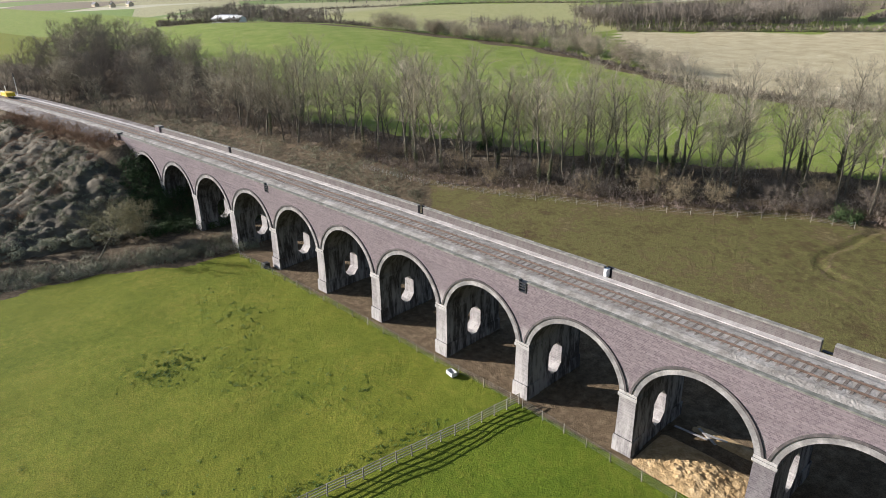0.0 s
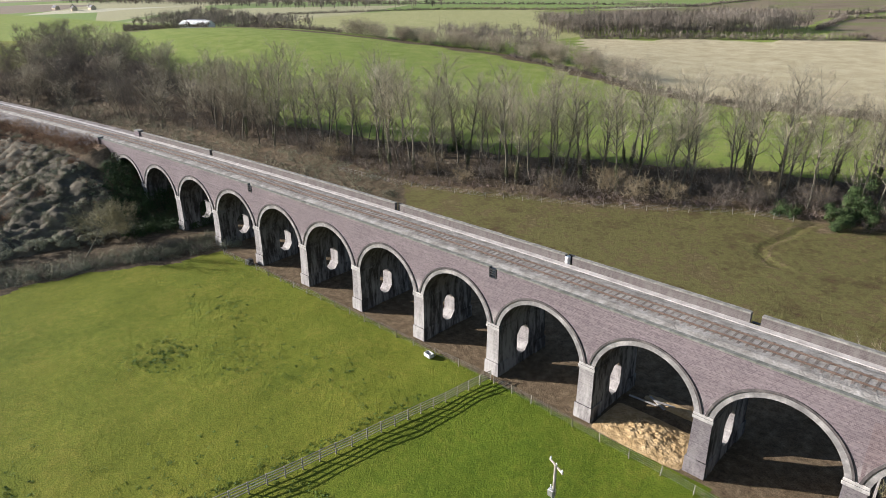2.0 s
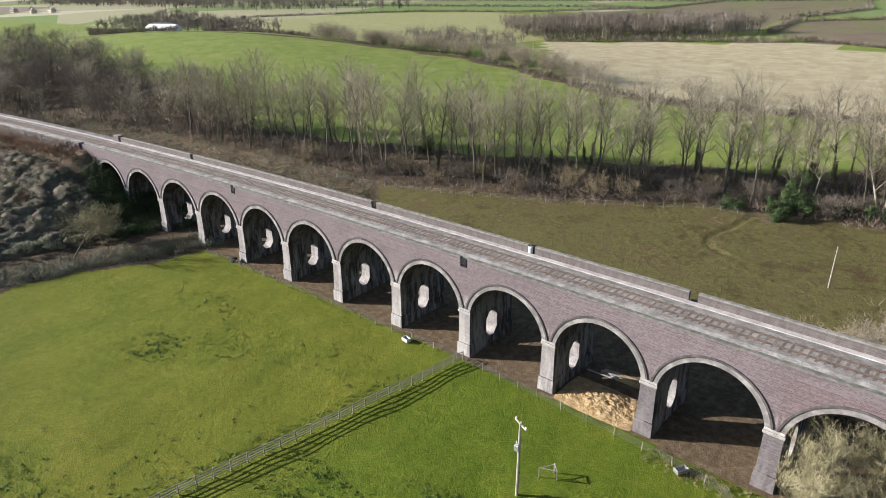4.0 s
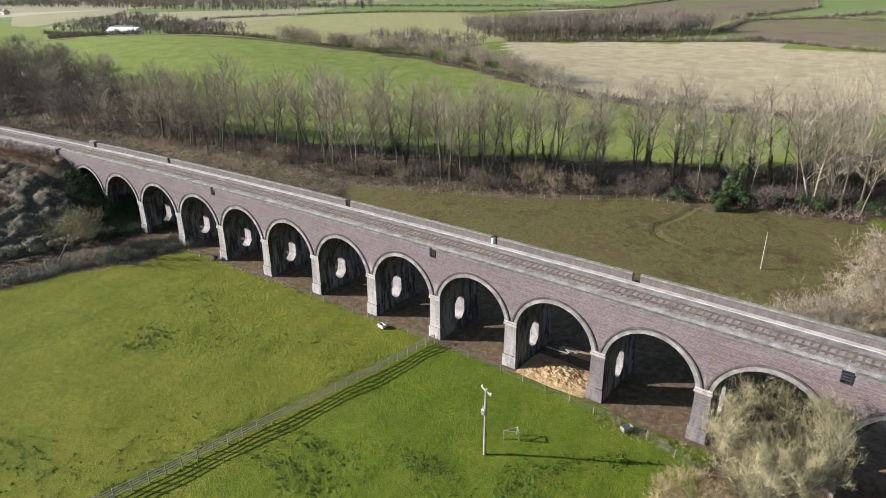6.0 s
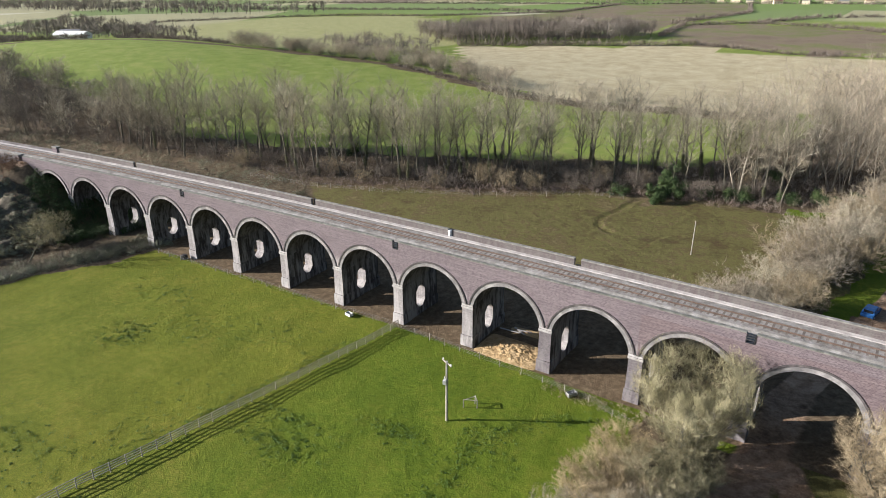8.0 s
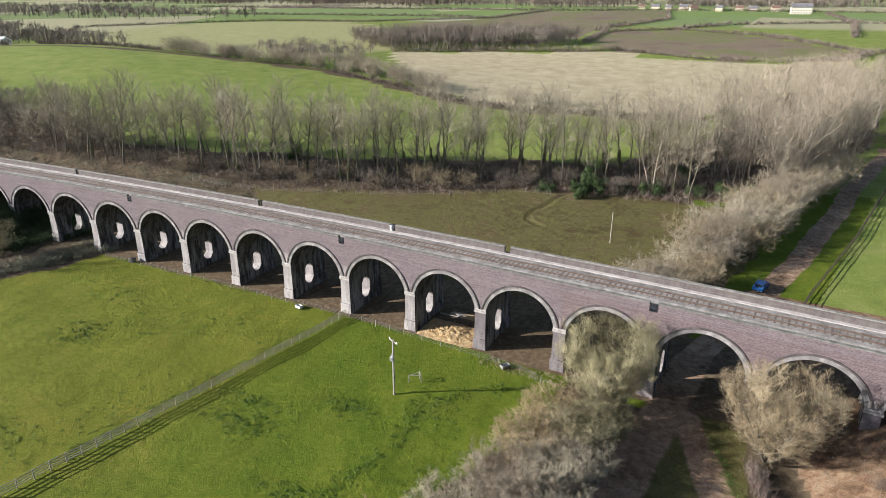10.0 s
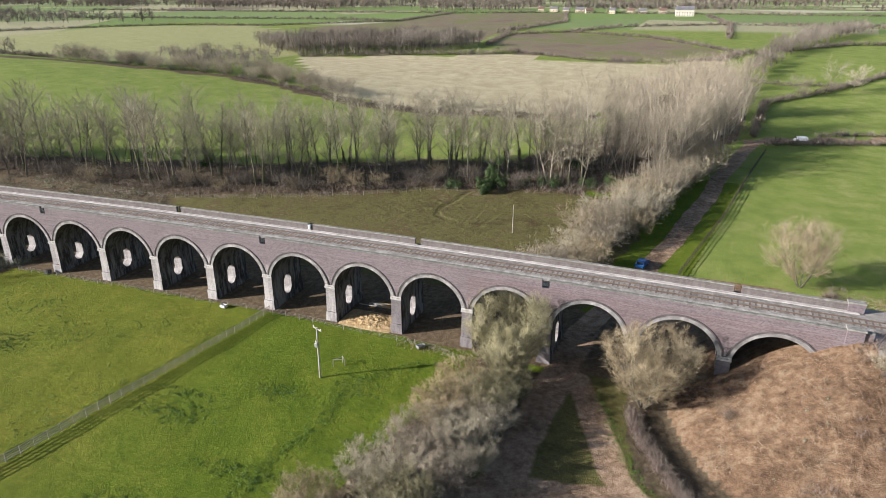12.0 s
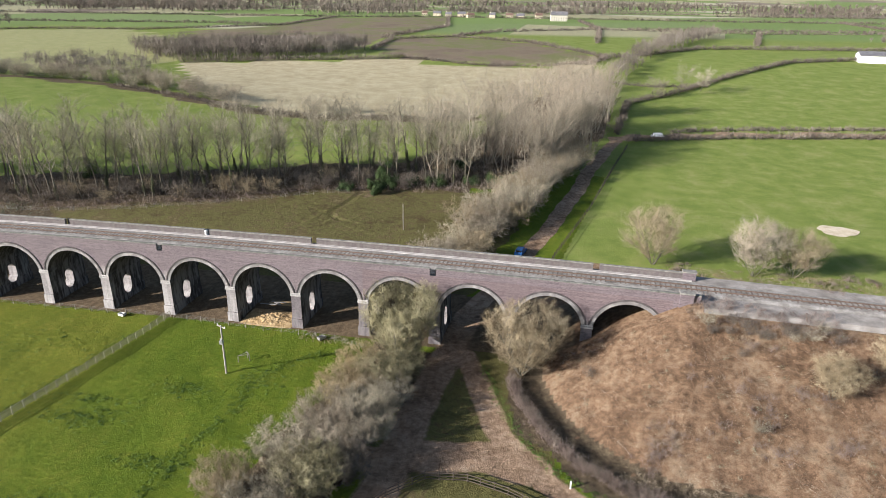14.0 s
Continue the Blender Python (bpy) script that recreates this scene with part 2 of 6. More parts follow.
def ground_material():
    m, nt, bsdf = nodes_of("fields_and_earth")
    co = coords(nt)
    big, mid, small, tiny = (noise_of(nt, co, s, d, 0.65) for s, d in ((0.025, 4), (0.16, 5), (1.1, 5), (7.5, 4)))
    both = calc(nt, "ADD", calc(nt, "MULTIPLY", mid, 0.5), calc(nt, "MULTIPLY", small, 0.5))
    masks = []
    for at in ("cover_one", "cover_two", "cover_three"):
        a = nt.nodes.new("ShaderNodeVertexColor")
        a.layer_name = at
        s = nt.nodes.new("ShaderNodeSeparateColor")
        nt.links.new(a.outputs["Color"], s.inputs[0])
        masks += [s.outputs[0], s.outputs[1], s.outputs[2]]
        if at == "cover_one":
            lush = a.outputs["Alpha"]
        if at == "cover_two":
            bank = a.outputs["Alpha"]
    edge = calc(nt, "ADD", calc(nt, "MULTIPLY", small, 0.5), calc(nt, "MULTIPLY", mid, 0.5))

    def over(col, mask, stops, noise_in, ragged=1.2):
        k = calc(nt, "ADD", calc(nt, "MULTIPLY", mask, 2.2), calc(nt, "SUBTRACT", calc(nt, "MULTIPLY", edge, ragged), 0.6 + 0.5 * ragged))
        k = calc(nt, "MULTIPLY", calc(nt, "SUBTRACT", k, 0.2), 1.8, True)
        return blend(nt, k, col, ramp(nt, noise_in, stops))

    grass = ramp(nt, both, [(0.3, (0.08, 0.11, 0.013)), (0.48, (0.128, 0.15, 0.018)), (0.66, (0.19, 0.183, 0.03))])
    grass = blend(nt, calc(nt, "MULTIPLY", calc(nt, "SUBTRACT", big, 0.42), 2.5, True), grass, (0.155, 0.16, 0.018))
    green = ramp(nt, both, [(0.3, (0.06, 0.1, 0.008)), (0.5, (0.1, 0.14, 0.013)), (0.68, (0.15, 0.165, 0.022))])
    grass = blend(nt, calc(nt, "MULTIPLY", lush, calc(nt, "MULTIPLY_ADD", big, 0.8), True), grass, green)
    dirt, olive, wood, stubble, plough, hill, tan, patch, mud_and_shade = masks
    col = over(grass, hill, [(0.3, (0.142, 0.19, 0.04)), (0.5, (0.184, 0.228, 0.054)), (0.7, (0.245, 0.262, 0.082))], mid)
    col = over(col, olive, [(0.36, (0.08, 0.054, 0.029)), (0.44, (0.095, 0.08, 0.033)), (0.51, (0.125, 0.117, 0.043)), (0.57, (0.1, 0.076, 0.037)), (0.66, (0.165, 0.138, 0.068))], calc(nt, "ADD", calc(nt, "MULTIPLY", mid, 0.6), calc(nt, "MULTIPLY", small, 0.4)))
    col = over(col, stubble, [(0.3, (0.33, 0.28, 0.175)), (0.5, (0.41, 0.352, 0.23)), (0.7, (0.48, 0.42, 0.285))], mid)
    col = over(col, tan, [(0.3, (0.25, 0.255, 0.11)), (0.7, (0.33, 0.315, 0.16))], mid)
    col = over(col, plough, [(0.3, (0.15, 0.115, 0.085)), (0.46, (0.2, 0.155, 0.112)), (0.58, (0.155, 0.165, 0.065)), (0.72, (0.19, 0.155, 0.105))], big)
    vor = put(nt, "ShaderNodeTexVoronoi", Vector=co, Scale=0.0042)
    sep = nt.nodes.new("ShaderNodeSeparateColor")
    nt.links.new(vor.outputs["Color"], sep.inputs[0])
    far = ramp(nt, sep.outputs[0], [(0.0, (0.17, 0.23, 0.075)), (0.34, (0.33, 0.31, 0.19)), (0.55, (0.22, 0.18, 0.14)), (0.7, (0.18, 0.23, 0.09)), (0.88, (0.42, 0.39, 0.29))])
    nt.nodes[-1].color_ramp.interpolation = "CONSTANT"
    col = blend(nt, patch, col, far)
    col = over(col, wood, [(0.3, (0.06, 0.045, 0.03)), (0.5, (0.1, 0.075, 0.05)), (0.68, (0.16, 0.125, 0.08))], small)
    col = over(col, bank, [(0.36, (0.08, 0.05, 0.032)), (0.45, (0.145, 0.091, 0.057)), (0.53, (0.21, 0.136, 0.087)), (0.6, (0.275, 0.197, 0.132)), (0.66, (0.16, 0.115, 0.08))], both)
    # Brown mud tone, darkened further to hold the shade under the arches.
    col = over(col, mud_and_shade, [(0.3, (0.088, 0.062, 0.04)), (0.5, (0.14, 0.102, 0.065)), (0.7, (0.215, 0.16, 0.105))], small)
    col = over(col, dirt, [(0.36, (0.12, 0.077, 0.05)), (0.45, (0.23, 0.153, 0.1)), (0.53, (0.32, 0.22, 0.15)), (0.63, (0.43, 0.315, 0.225))], both, 1.0)
    t = ramp(nt, tiny, [(0.3, (0.6, 0.62, 0.58)), (0.5, (0.98, 0.98, 0.96)), (0.7, (1.4, 1.38, 1.32))])
    col = blend(nt, 1.0, col, t, "MULTIPLY")
    nt.links.new(col, bsdf.inputs["Base Color"])
    bsdf.inputs["Roughness"].default_value = 0.95
    bsdf.inputs["Specular IOR Level"].default_value = 0.1
    bump_into(nt, bsdf, calc(nt, "ADD", tiny, calc(nt, "MULTIPLY", small, 1.5)), 0.9, 0.2)
    return m


MAT_GROUND = ground_material()


# ---- mesh helpers ----
def mesh_object(name, verts, faces, material, parent=None, label="", smooth_faces=False):
    me = bpy.data.meshes.new(name)
    me.from_pydata(verts, [], faces)
    for mm in material if isinstance(material, list) else [material]:
        me.materials.append(mm)
    if smooth_faces:
        me.polygons.foreach_set("use_smooth", [True] * len(me.polygons))
    me.update()
    ob = new(name, me)
    ob.parent = parent
    if label:
        tagged(ob, label)
    return ob


def part(name, bm, material, parent, label=""):
    bm.normal_update()
    me = bpy.data.meshes.new(name)
    bm.to_mesh(me)
    bm.free()
    for mm in material if isinstance(material, list) else [material]:
        me.materials.append(mm)
    ob = new(name, me)
    ob.parent = parent
    if label:
        tagged(ob, label)
    return ob


def shared(name, me, parent, m):
    ob = new(name, me)
    ob.parent = parent
    ob.matrix_basis = m
    return ob


def thing(name, label, category, m=None, group="", kind=""):
    ob = new(name)
    ob.empty_display_size = 0.3
    if m is not None:
        ob.matrix_basis = m
    return tagged(ob, label, category, group, kind)


def add_box(bm, lo, hi, bevel=0.0):
    r = bmesh.ops.create_cube(bm, size=1.0)
    vs = r["verts"]
    bmesh.ops.scale(bm, vec=[b - a for a, b in zip(lo, hi)], verts=vs)
    bmesh.ops.translate(bm, vec=[(a + b) / 2 for a, b in zip(lo, hi)], verts=vs)
    if bevel:
        es = list({e for v in vs for e in v.link_edges})
        bmesh.ops.bevel(bm, geom=es, offset=bevel, segments=1, affect="EDGES")
    return vs


def add_tube(bm, a, b, ra, rb, n=8):
    a, b = Vector(a), Vector(b)
    r = bmesh.ops.create_cone(bm, cap_ends=True, segments=n, radius1=ra, radius2=rb, depth=(b - a).length)
    q = (b - a).to_track_quat("Z", "Y").to_matrix().to_4x4()
    bmesh.ops.transform(bm, matrix=Matrix.Translation((a + b) / 2) @ q, verts=r["verts"])
    return r["verts"]


# ---- the lie of the land ----
def smooth(a, b, v):
    t = np.clip((v - a) / (b - a), 0, 1)
    return t * t * (3 - 2 * t)


def arc(x):
    """The viaduct's gentle curve in plan: y of its sunny face."""
    return 0.55 - 3.6e-4 * (x + 17) ** 2


BROOK = [(8, 74), (5, 71.5), (2.6, 69.5), (1.8, 66), (1.7, 62.6), (0.2, 58), (-0.6, 54.5), (0.2, 52), (1.6, 50.4), (4, 49.5)]
SLOPE_Y = [-9000, 12, 45, 82, 140, 210, 330, 420, 700, 1100, 2000, 2800, 4000, 9000]
SLOPE_Z = [0, 0, 1.4, 3.2, 7.4, 13.0, 22.8, 26.5, 33, 41, 47, 60, 110, 120]


def near_line(x, y, pts):
    d = np.full(np.shape(x), 1e9)
    for (ax, ay), (bx, by) in zip(pts, pts[1:]):
        l2 = (bx - ax) ** 2 + (by - ay) ** 2
        t = np.clip(((x - ax) * (bx - ax) + (y - ay) * (by - ay)) / l2, 0, 1)
        d = np.minimum(d, np.hypot(x - ax - t * (bx - ax), y - ay - t * (by - ay)))
    return d


def ground_z(x, y):
    x, y = np.asarray(x, float), np.asarray(y, float)
    z = sum(np.interp(y + d, SLOPE_Y, SLOPE_Z) for d in (-12, -4, 4, 12)) / 4
    z = z + 18 * np.exp(-0.5 * ((x + 300) / 160) ** 2 - 0.5 * ((y - 120) / 70) ** 2) * smooth(2, 50, y)
    v = y - arc(np.clip(x, -260, 240))
    side = np.maximum(np.maximum(-v - 0.5, v - 9.7), 0)
    side = np.where(v < 0, side / 2.1, side / 1.7)
    for end, s in ((-115.5, -1), (76.0, 1)):
        out = np.maximum((end - x) * s, 0) / 1.75
        z = np.maximum(z, 12.45 - np.hypot(side, out))
    lumps = 0.10 * np.sin(0.31 * x + 0.17 * y) * np.sin(0.23 * y - 0.11 * x) + 0.05 * np.sin(0.9 * x - 0.4 * y) * np.sin(0.7 * y + 0.5 * x)
    z = z + lumps * np.where(v > -2, 0.3, 1.0)
    rough_bank = smooth(54, 60, x) * smooth(2.0, 5.0, -v) * smooth(44, 30, -y + 0.0 * x) * (x < 200)
    z = z + rough_bank * (0.14 * np.sin(1.05 * x + 0.5 * y + 1.3 * np.sin(0.31 * y)) * np.sin(0.42 * x - 0.95 * y) + 0.1 * np.sin(2.3 * x - 1.1 * y) * np.sin(1.7 * y + 0.9 * x + 0.7))
    mask = (x > -15) & (x < 20) & (y > 40) & (y < 80)
    if np.any(mask):
        d = near_line(x, y, BROOK)
        z = z - np.where(mask, 0.4 * np.exp(-(d / 0.45) ** 2), 0)
        hoofs = np.sin(1.9 * x + 0.8 * y) * np.sin(1.5 * y - 0.7 * x) + np.sin(0.6 * x - 1.1 * y) * np.sin(0.5 * y + 0.9 * x)
        z = z + np.where(mask, 0.05 * hoofs, 0)
    return z


def gz(x, y):
    return float(ground_z(x, y))


def bent(v_along, v_across, z):
    """A point of the viaduct: metres along, metres in from its sunny face, height."""
    s = -2 * 3.6e-4 * (v_along + 17)
    return (v_along - s * v_across, arc(v_along) + v_across, z)


def inside(x, y, poly):
    r = np.zeros(np.shape(x), bool)
    for (ax, ay), (bx, by) in zip(poly, poly[1:] + poly[:1]):
        c = ((ay > y) != (by > y)) & (x < (bx - ax) * (y - ay) / ((by - ay) or 1e-9) + ax)
        r ^= c
    return r


STREAM_HEDGE = [(-434, 106), (-350, 140), (-312, 155), (-240, 160), (-175, 166), (-140, 166), (-104, 157), (-76, 146), (-47, 143), (-12, 151), (20, 160)]
TREE_FRONT = [(-150, 34), (-120, 36), (-92, 40), (-72, 41), (-52, 47), (-37, 53), (-23, 60), (-6, 70), (12, 74), (30, 77)]
TREE_BACK = [(-190, 36), (-153, 44), (-118, 52), (-80, 62), (-55, 70), (-21, 88), (15, 100), (40, 112)]
LANE_NORTH = [(41, 12), (46, 28), (50, 39), (58, 70), (67, 112), (76, 143)]
LANE_SOUTH = [(41.5, 12), (40.4, 2), (38.7, -8), (38.2, -17), (38.0, -26), (36.6, -37), (32, -60)]
TRACK_EAST = [(42.0, -3), (43.9, -7.5), (47.4, -16), (50.2, -23), (56, -31.5), (66, -37.5), (100, -50)]
ROAD = [(76, 146), (120, 160), (176, 170), (320, 196), (700, 250)]
STUBBLE = [(-171, 268), (-120, 290), (-62, 307), (4, 297), (40, 298), (72, 312), (80, 250), (60, 200), (20, 165), (-12, 156), (-47, 148), (-79, 152), (-103, 173)]
PLOUGH = [(-83, 441), (-40, 481), (26, 436), (65, 375), (83, 339), (73, 316), (19, 300), (-44, 318), (-75, 352)]
BROWN = [(-290, 480), (-248, 600), (-266, 832), (-116, 900), (-72, 640), (-95, 451), (-85, 358), (-120, 320), (-220, 370)]
TAN = [(-560, 330), (-440, 470), (-343, 487), (-230, 363), (-175, 290), (-190, 190), (-226, 180), (-310, 175), (-420, 200)]
HILL = [(-470, 60), (-434, 104), (-350, 138), (-312, 153), (-240, 158), (-175, 164), (-140, 164), (-104, 155), (-76, 144), (-47, 141), (-12, 149), (25, 130), (20, 100), (-21, 86), (-55, 68), (-80, 60), (-118, 50), (-153, 42), (-300, 40)]
PASTURE = [(-75, 14), (-92, 40), (-72, 42), (-52, 47), (-37, 53), (-23, 60), (-6, 70), (12, 74), (30, 77), (50, 85), (44, 40), (38, 14), (0, 11)]


def build_ground():
    def lines(lo, hi, fine, limit):
        a = list(np.arange(lo, hi + 0.01, fine))
        step = fine
        while a[-1] < limit:
            step = min(step * 1.09, 160)
            a.append(a[-1] + step)
        step = fine
        while a[0] > -limit:
            step = min(step * 1.09, 160)
            a.insert(0, a[0] - step)
        return np.array(a)
    xs, ys = lines(-130, 120, 0.6, 4500), lines(-62, 100, 0.6, 4600)
    ys = ys[ys > -1500]
    X, Y = np.meshgrid(xs, ys)
    Z = ground_z(X, Y)
    nx, ny = len(xs), len(ys)
    verts = np.stack([X, Y, Z], -1).reshape(-1, 3)
    i = (np.arange(ny - 1)[:, None] * nx + np.arange(nx - 1)).reshape(-1)
    faces = np.stack([i, i + 1, i + nx + 1, i + nx], -1)
    ob = mesh_object("ground", verts.tolist(), faces.tolist(), MAT_GROUND, smooth_faces=True)
    wob_x = X + 1.2 * np.sin(0.21 * Y + 0.9 * np.sin(0.07 * X)) + 0.5 * np.sin(0.8 * Y)
    wob_y = Y + 1.2 * np.sin(0.19 * X + 1.3) + 0.5 * np.sin(0.75 * X)
    x, y = wob_x, wob_y
    lx, ly = X + 0.25 * (wob_x - X), Y + 0.25 * (wob_y - Y)
    v = Y - arc(np.clip(X, -260, 240))
    one, two, three = (np.zeros((ny, nx, 4)) for _ in range(3))
    lane = np.maximum(1 - smooth(1.5, 2.7, near_line(lx, ly, LANE_NORTH)), 1 - smooth(1.0, 4.0, near_line(lx, ly, LANE_SOUTH)))
    lane = np.maximum(lane, 1 - smooth(0.6, 3.0, near_line(lx, ly, TRACK_EAST)))
    lane = np.maximum(lane, 1 - smooth(1.8, 4.2, near_line(x, y, [(36, -30), (44, -28.5), (54, -30)])))
    lane = np.maximum(lane, 1 - smooth(2, 4, near_line(X, Y, ROAD)))
    one[..., 1] = inside(x, y, [(30, -60), (37, -20), (40, 0), (38, 14), (52, 14), (50, -4), (58, -30), (80, -60)]) * 0.62
    bed = (np.abs(v - 4.6) < 6.5) & ((X > 76) | (X < -115))
    one[..., 0] = np.maximum(lane, bed)
    one[..., 1] = np.maximum(one[..., 1], inside(x, y, PASTURE))
    belt = inside(x, y, TREE_FRONT + TREE_BACK[::-1])
    woods = belt | inside(x, y, [(8, 78), (50, 84), (62, 120), (74, 160), (80, 240), (60, 240), (40, 200), (25, 130), (10, 104)])
    woods = woods | inside(X, Y, [(-112, 40), (-150, 32), (-210, 18), (-340, 8), (-350, 62), (-260, 66), (-150, 56)]) | inside(X, Y, [(-150, 18), (-66, 13), (-58, 30), (-72, 42), (-95, 42), (-150, 38)])
    stream = 1 - smooth(2, 7, near_line(x, y, STREAM_HEDGE))
    banks = (ground_z(X, Y) > 0.25) & (np.abs(X + 20) > 66) & (v < 40) & (v > -50) & (Y < 38) & ~((X > 76) & (v > 24))
    banks = banks | (near_line(x, y, [(78, 23), (100, 26), (140, 23), (220, 9)]) < 7.5)
    west = inside(x, y, [(-71, 10), (-72, -3), (-77, -18), (-80, -34), (-84, -60), (-400, -70), (-400, 34), (-75, 36)])
    one[..., 2] = np.maximum(np.maximum(woods, stream), np.maximum(banks, west))
    one[..., 2] = np.maximum(one[..., 2], inside(x, y, [(27, -1), (37, -2), (36, -20), (31, -38), (24, -50), (17, -48), (21, -34), (25, -20)]))
    one[..., 2] = np.maximum(one[..., 2], inside(x, y, [(48, 2), (49, -10), (53, -22), (60, -31), (90, -42), (90, -20), (60, -5), (60, 10)]))
    two[..., 0], two[..., 1] = inside(X, Y, STUBBLE), inside(X, Y, PLOUGH) | inside(X, Y, BROWN)
    two[..., 2] = inside(X, Y, HILL) | (Y > 100) | (X > 50 + 0.2 * Y) & (Y > 12) & (Y < 520)
    three[..., 0] = np.maximum(inside(X, Y, TAN), 0.36 * smooth(8, 20, X - 50 - 0.2 * Y) * ((Y > 12) & (Y < 330)))
    three[..., 1] = (Y > 520) & ~inside(X, Y, BROWN) | (X < -480) & (Y > 240) | (X > 330) & (Y > 60)
    # Earth floor under and behind the arches; its tone also carries their shade.
    floor_strip = (v > -1.0) & (v < 19) & (X > -84) & (X < 60)
    three[..., 2] = np.maximum(floor_strip, 0.6 - 0.6 * smooth(0.1, 0.7, near_line(x, y, BROOK)))
    three[..., 2] = np.maximum(three[..., 2], 0.6 * (1 - smooth(0.5, 1.0, np.hypot((X - 6 - 0.4 * (Y - 69)) / 2.2, (Y - 69) / 5.0))))
    for line, off in ((LANE_SOUTH, 0.85), (TRACK_EAST, 0.75), (LANE_NORTH, 0.8)):
        rut = 1 - smooth(0.25, 0.6, np.abs(near_line(X, Y, line) - off))
        three[..., 2] = np.maximum(three[..., 2], 0.5 * rut * (0.6 + 0.4 * np.sin(0.5 * Y + 0.3 * X)))
    # Strip before the wood: leaf litter and painted tree shade in one dark tone.
    foot = (1 - smooth(1.5, 6, near_line(x, y, TREE_FRONT))) * (X < 25)
    three[..., 2] = np.maximum(three[..., 2], 0.5 * foot)
    for nm, arr in (("cover_one", one), ("cover_two", two), ("cover_three", three)):
        arr[..., 3] = smooth(-22, -8, X + 0.12 * Y) if nm == "cover_one" else (banks & (X > 0)) * 1.0
        ca = ob.data.color_attributes.new(nm, "FLOAT_COLOR", "POINT")
        ca.data.foreach_set("color", arr.astype(np.float32).ravel())
    tagged(ob, "rolling winter farmland of green meadow, stubble and bare earth", "ground", kind="structure")


build_ground()
# ---- the viaduct ----
PIER_X = [-113.6, -100.7, -87.7, -74.7, -61.9, -49.5, -37.1, -24.75, -12.5, 0.0, 12.2, 24.4, 36.8, 49.1, 61.4, 73.6]
DEPTH, TOP, ARCH_C, ARCH_R, SPRING = 9.2, 13.55, 5.6, 5.4, 6.75
viaduct = thing("viaduct", "long fifteen-arch brick railway viaduct with lime-stained piers", "viaduct")
REFUGES_NEAR, REFUGES_FAR = (-62.6, -12.8, 36.4), (-89.1, -37.7, -8.6, 12.4, 62.1)


def bend_mesh(bm):
    for v in bm.verts:
        v.co = bent(v.co.x, v.co.y, v.co.z)


def arc_points(x0, x1, r, n=28, z_low=SPRING):
    """Points of an arch from one springing to the other."""
    c, k = (x0 + x1) / 2, (x1 - x0) / 12.4
    a0 = math.asin((z_low - ARCH_C) / r)
    return [(c - k * r * math.cos(a0 + (math.pi - 2 * a0) * i / n), ARCH_C + r * math.sin(a0 + (math.pi - 2 * a0) * i / n)) for i in range(n + 1)]


def extrude_band(lower, upper, y0, y1):
    """A solid between two lines of (x, z) points, from y0 to y1."""
    bm = bmesh.new()
    rows = [[bm.verts.new((x, y, z)) for x, z in line] for line in (lower, upper) for y in (y0, y1)]
    lf, lb, uf, ub = rows
    for i in range(len(lower) - 1):
        bm.faces.new((lf[i], lf[i + 1], uf[i + 1], uf[i]))
        bm.faces.new((lb[i + 1], lb[i], ub[i], ub[i + 1]))
        bm.faces.new((lf[i + 1], lf[i], lb[i], lb[i + 1]))
        bm.faces.new((uf[i], uf[i + 1], ub[i + 1], ub[i]))
    for i in (0, -1):
        bm.faces.new((lf[i], uf[i], ub[i], lb[i]))
    bmesh.ops.recalc_face_normals(bm, faces=bm.faces)
    return bm


def build_bay(i):
    x0, x1 = PIER_X[i], PIER_X[i + 1]
    red = i >= 11
    inner = arc_points(x0, x1, ARCH_R)
    for far in (0, 1):
        y0, y1 = (DEPTH - 0.5, DEPTH) if far else (0.0, 0.5)
        lower = [(x0, SPRING)] + arc_points(x0, x1, ARCH_R + 0.02) + [(x1, SPRING)]
        upper = [(x, 12.4) for x, _ in lower]
        bm = extrude_band(lower, upper, y0, y1)
        bend_mesh(bm)
        part("spandrel_wall", bm, MAT_BRICK_RED if red else MAT_BRICK, viaduct)
        out = -1 if not far else 1
        yf = DEPTH if far else 0.0
        bm = extrude_band(inner, arc_points(x0, x1, ARCH_R + 0.56), min(yf, yf + 0.05 * out), max(yf, yf + 0.05 * out))
        bend_mesh(bm)
        ring = part("arch_ring", bm, MAT_RING, viaduct, "pale weathered brick arch ring")
        hood_in, hood_out = arc_points(x0, x1, ARCH_R + 0.56), arc_points(x0, x1, ARCH_R + 0.78)
        bm = extrude_band(hood_in, hood_out, min(yf, yf + 0.13 * out), max(yf, yf + 0.13 * out))
        bend_mesh(bm)
        part("hood_mould", bm, MAT_HOOD, ring, "dark projecting hood course")
    # The vault's near-black colour holds the shade beneath the arch.
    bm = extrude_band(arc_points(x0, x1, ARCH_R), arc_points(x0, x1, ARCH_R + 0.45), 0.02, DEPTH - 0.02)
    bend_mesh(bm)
    part("vault", bm, MAT_SHADE_BRICK, viaduct, "lime-streaked brick vault with its shade in the dark colour")


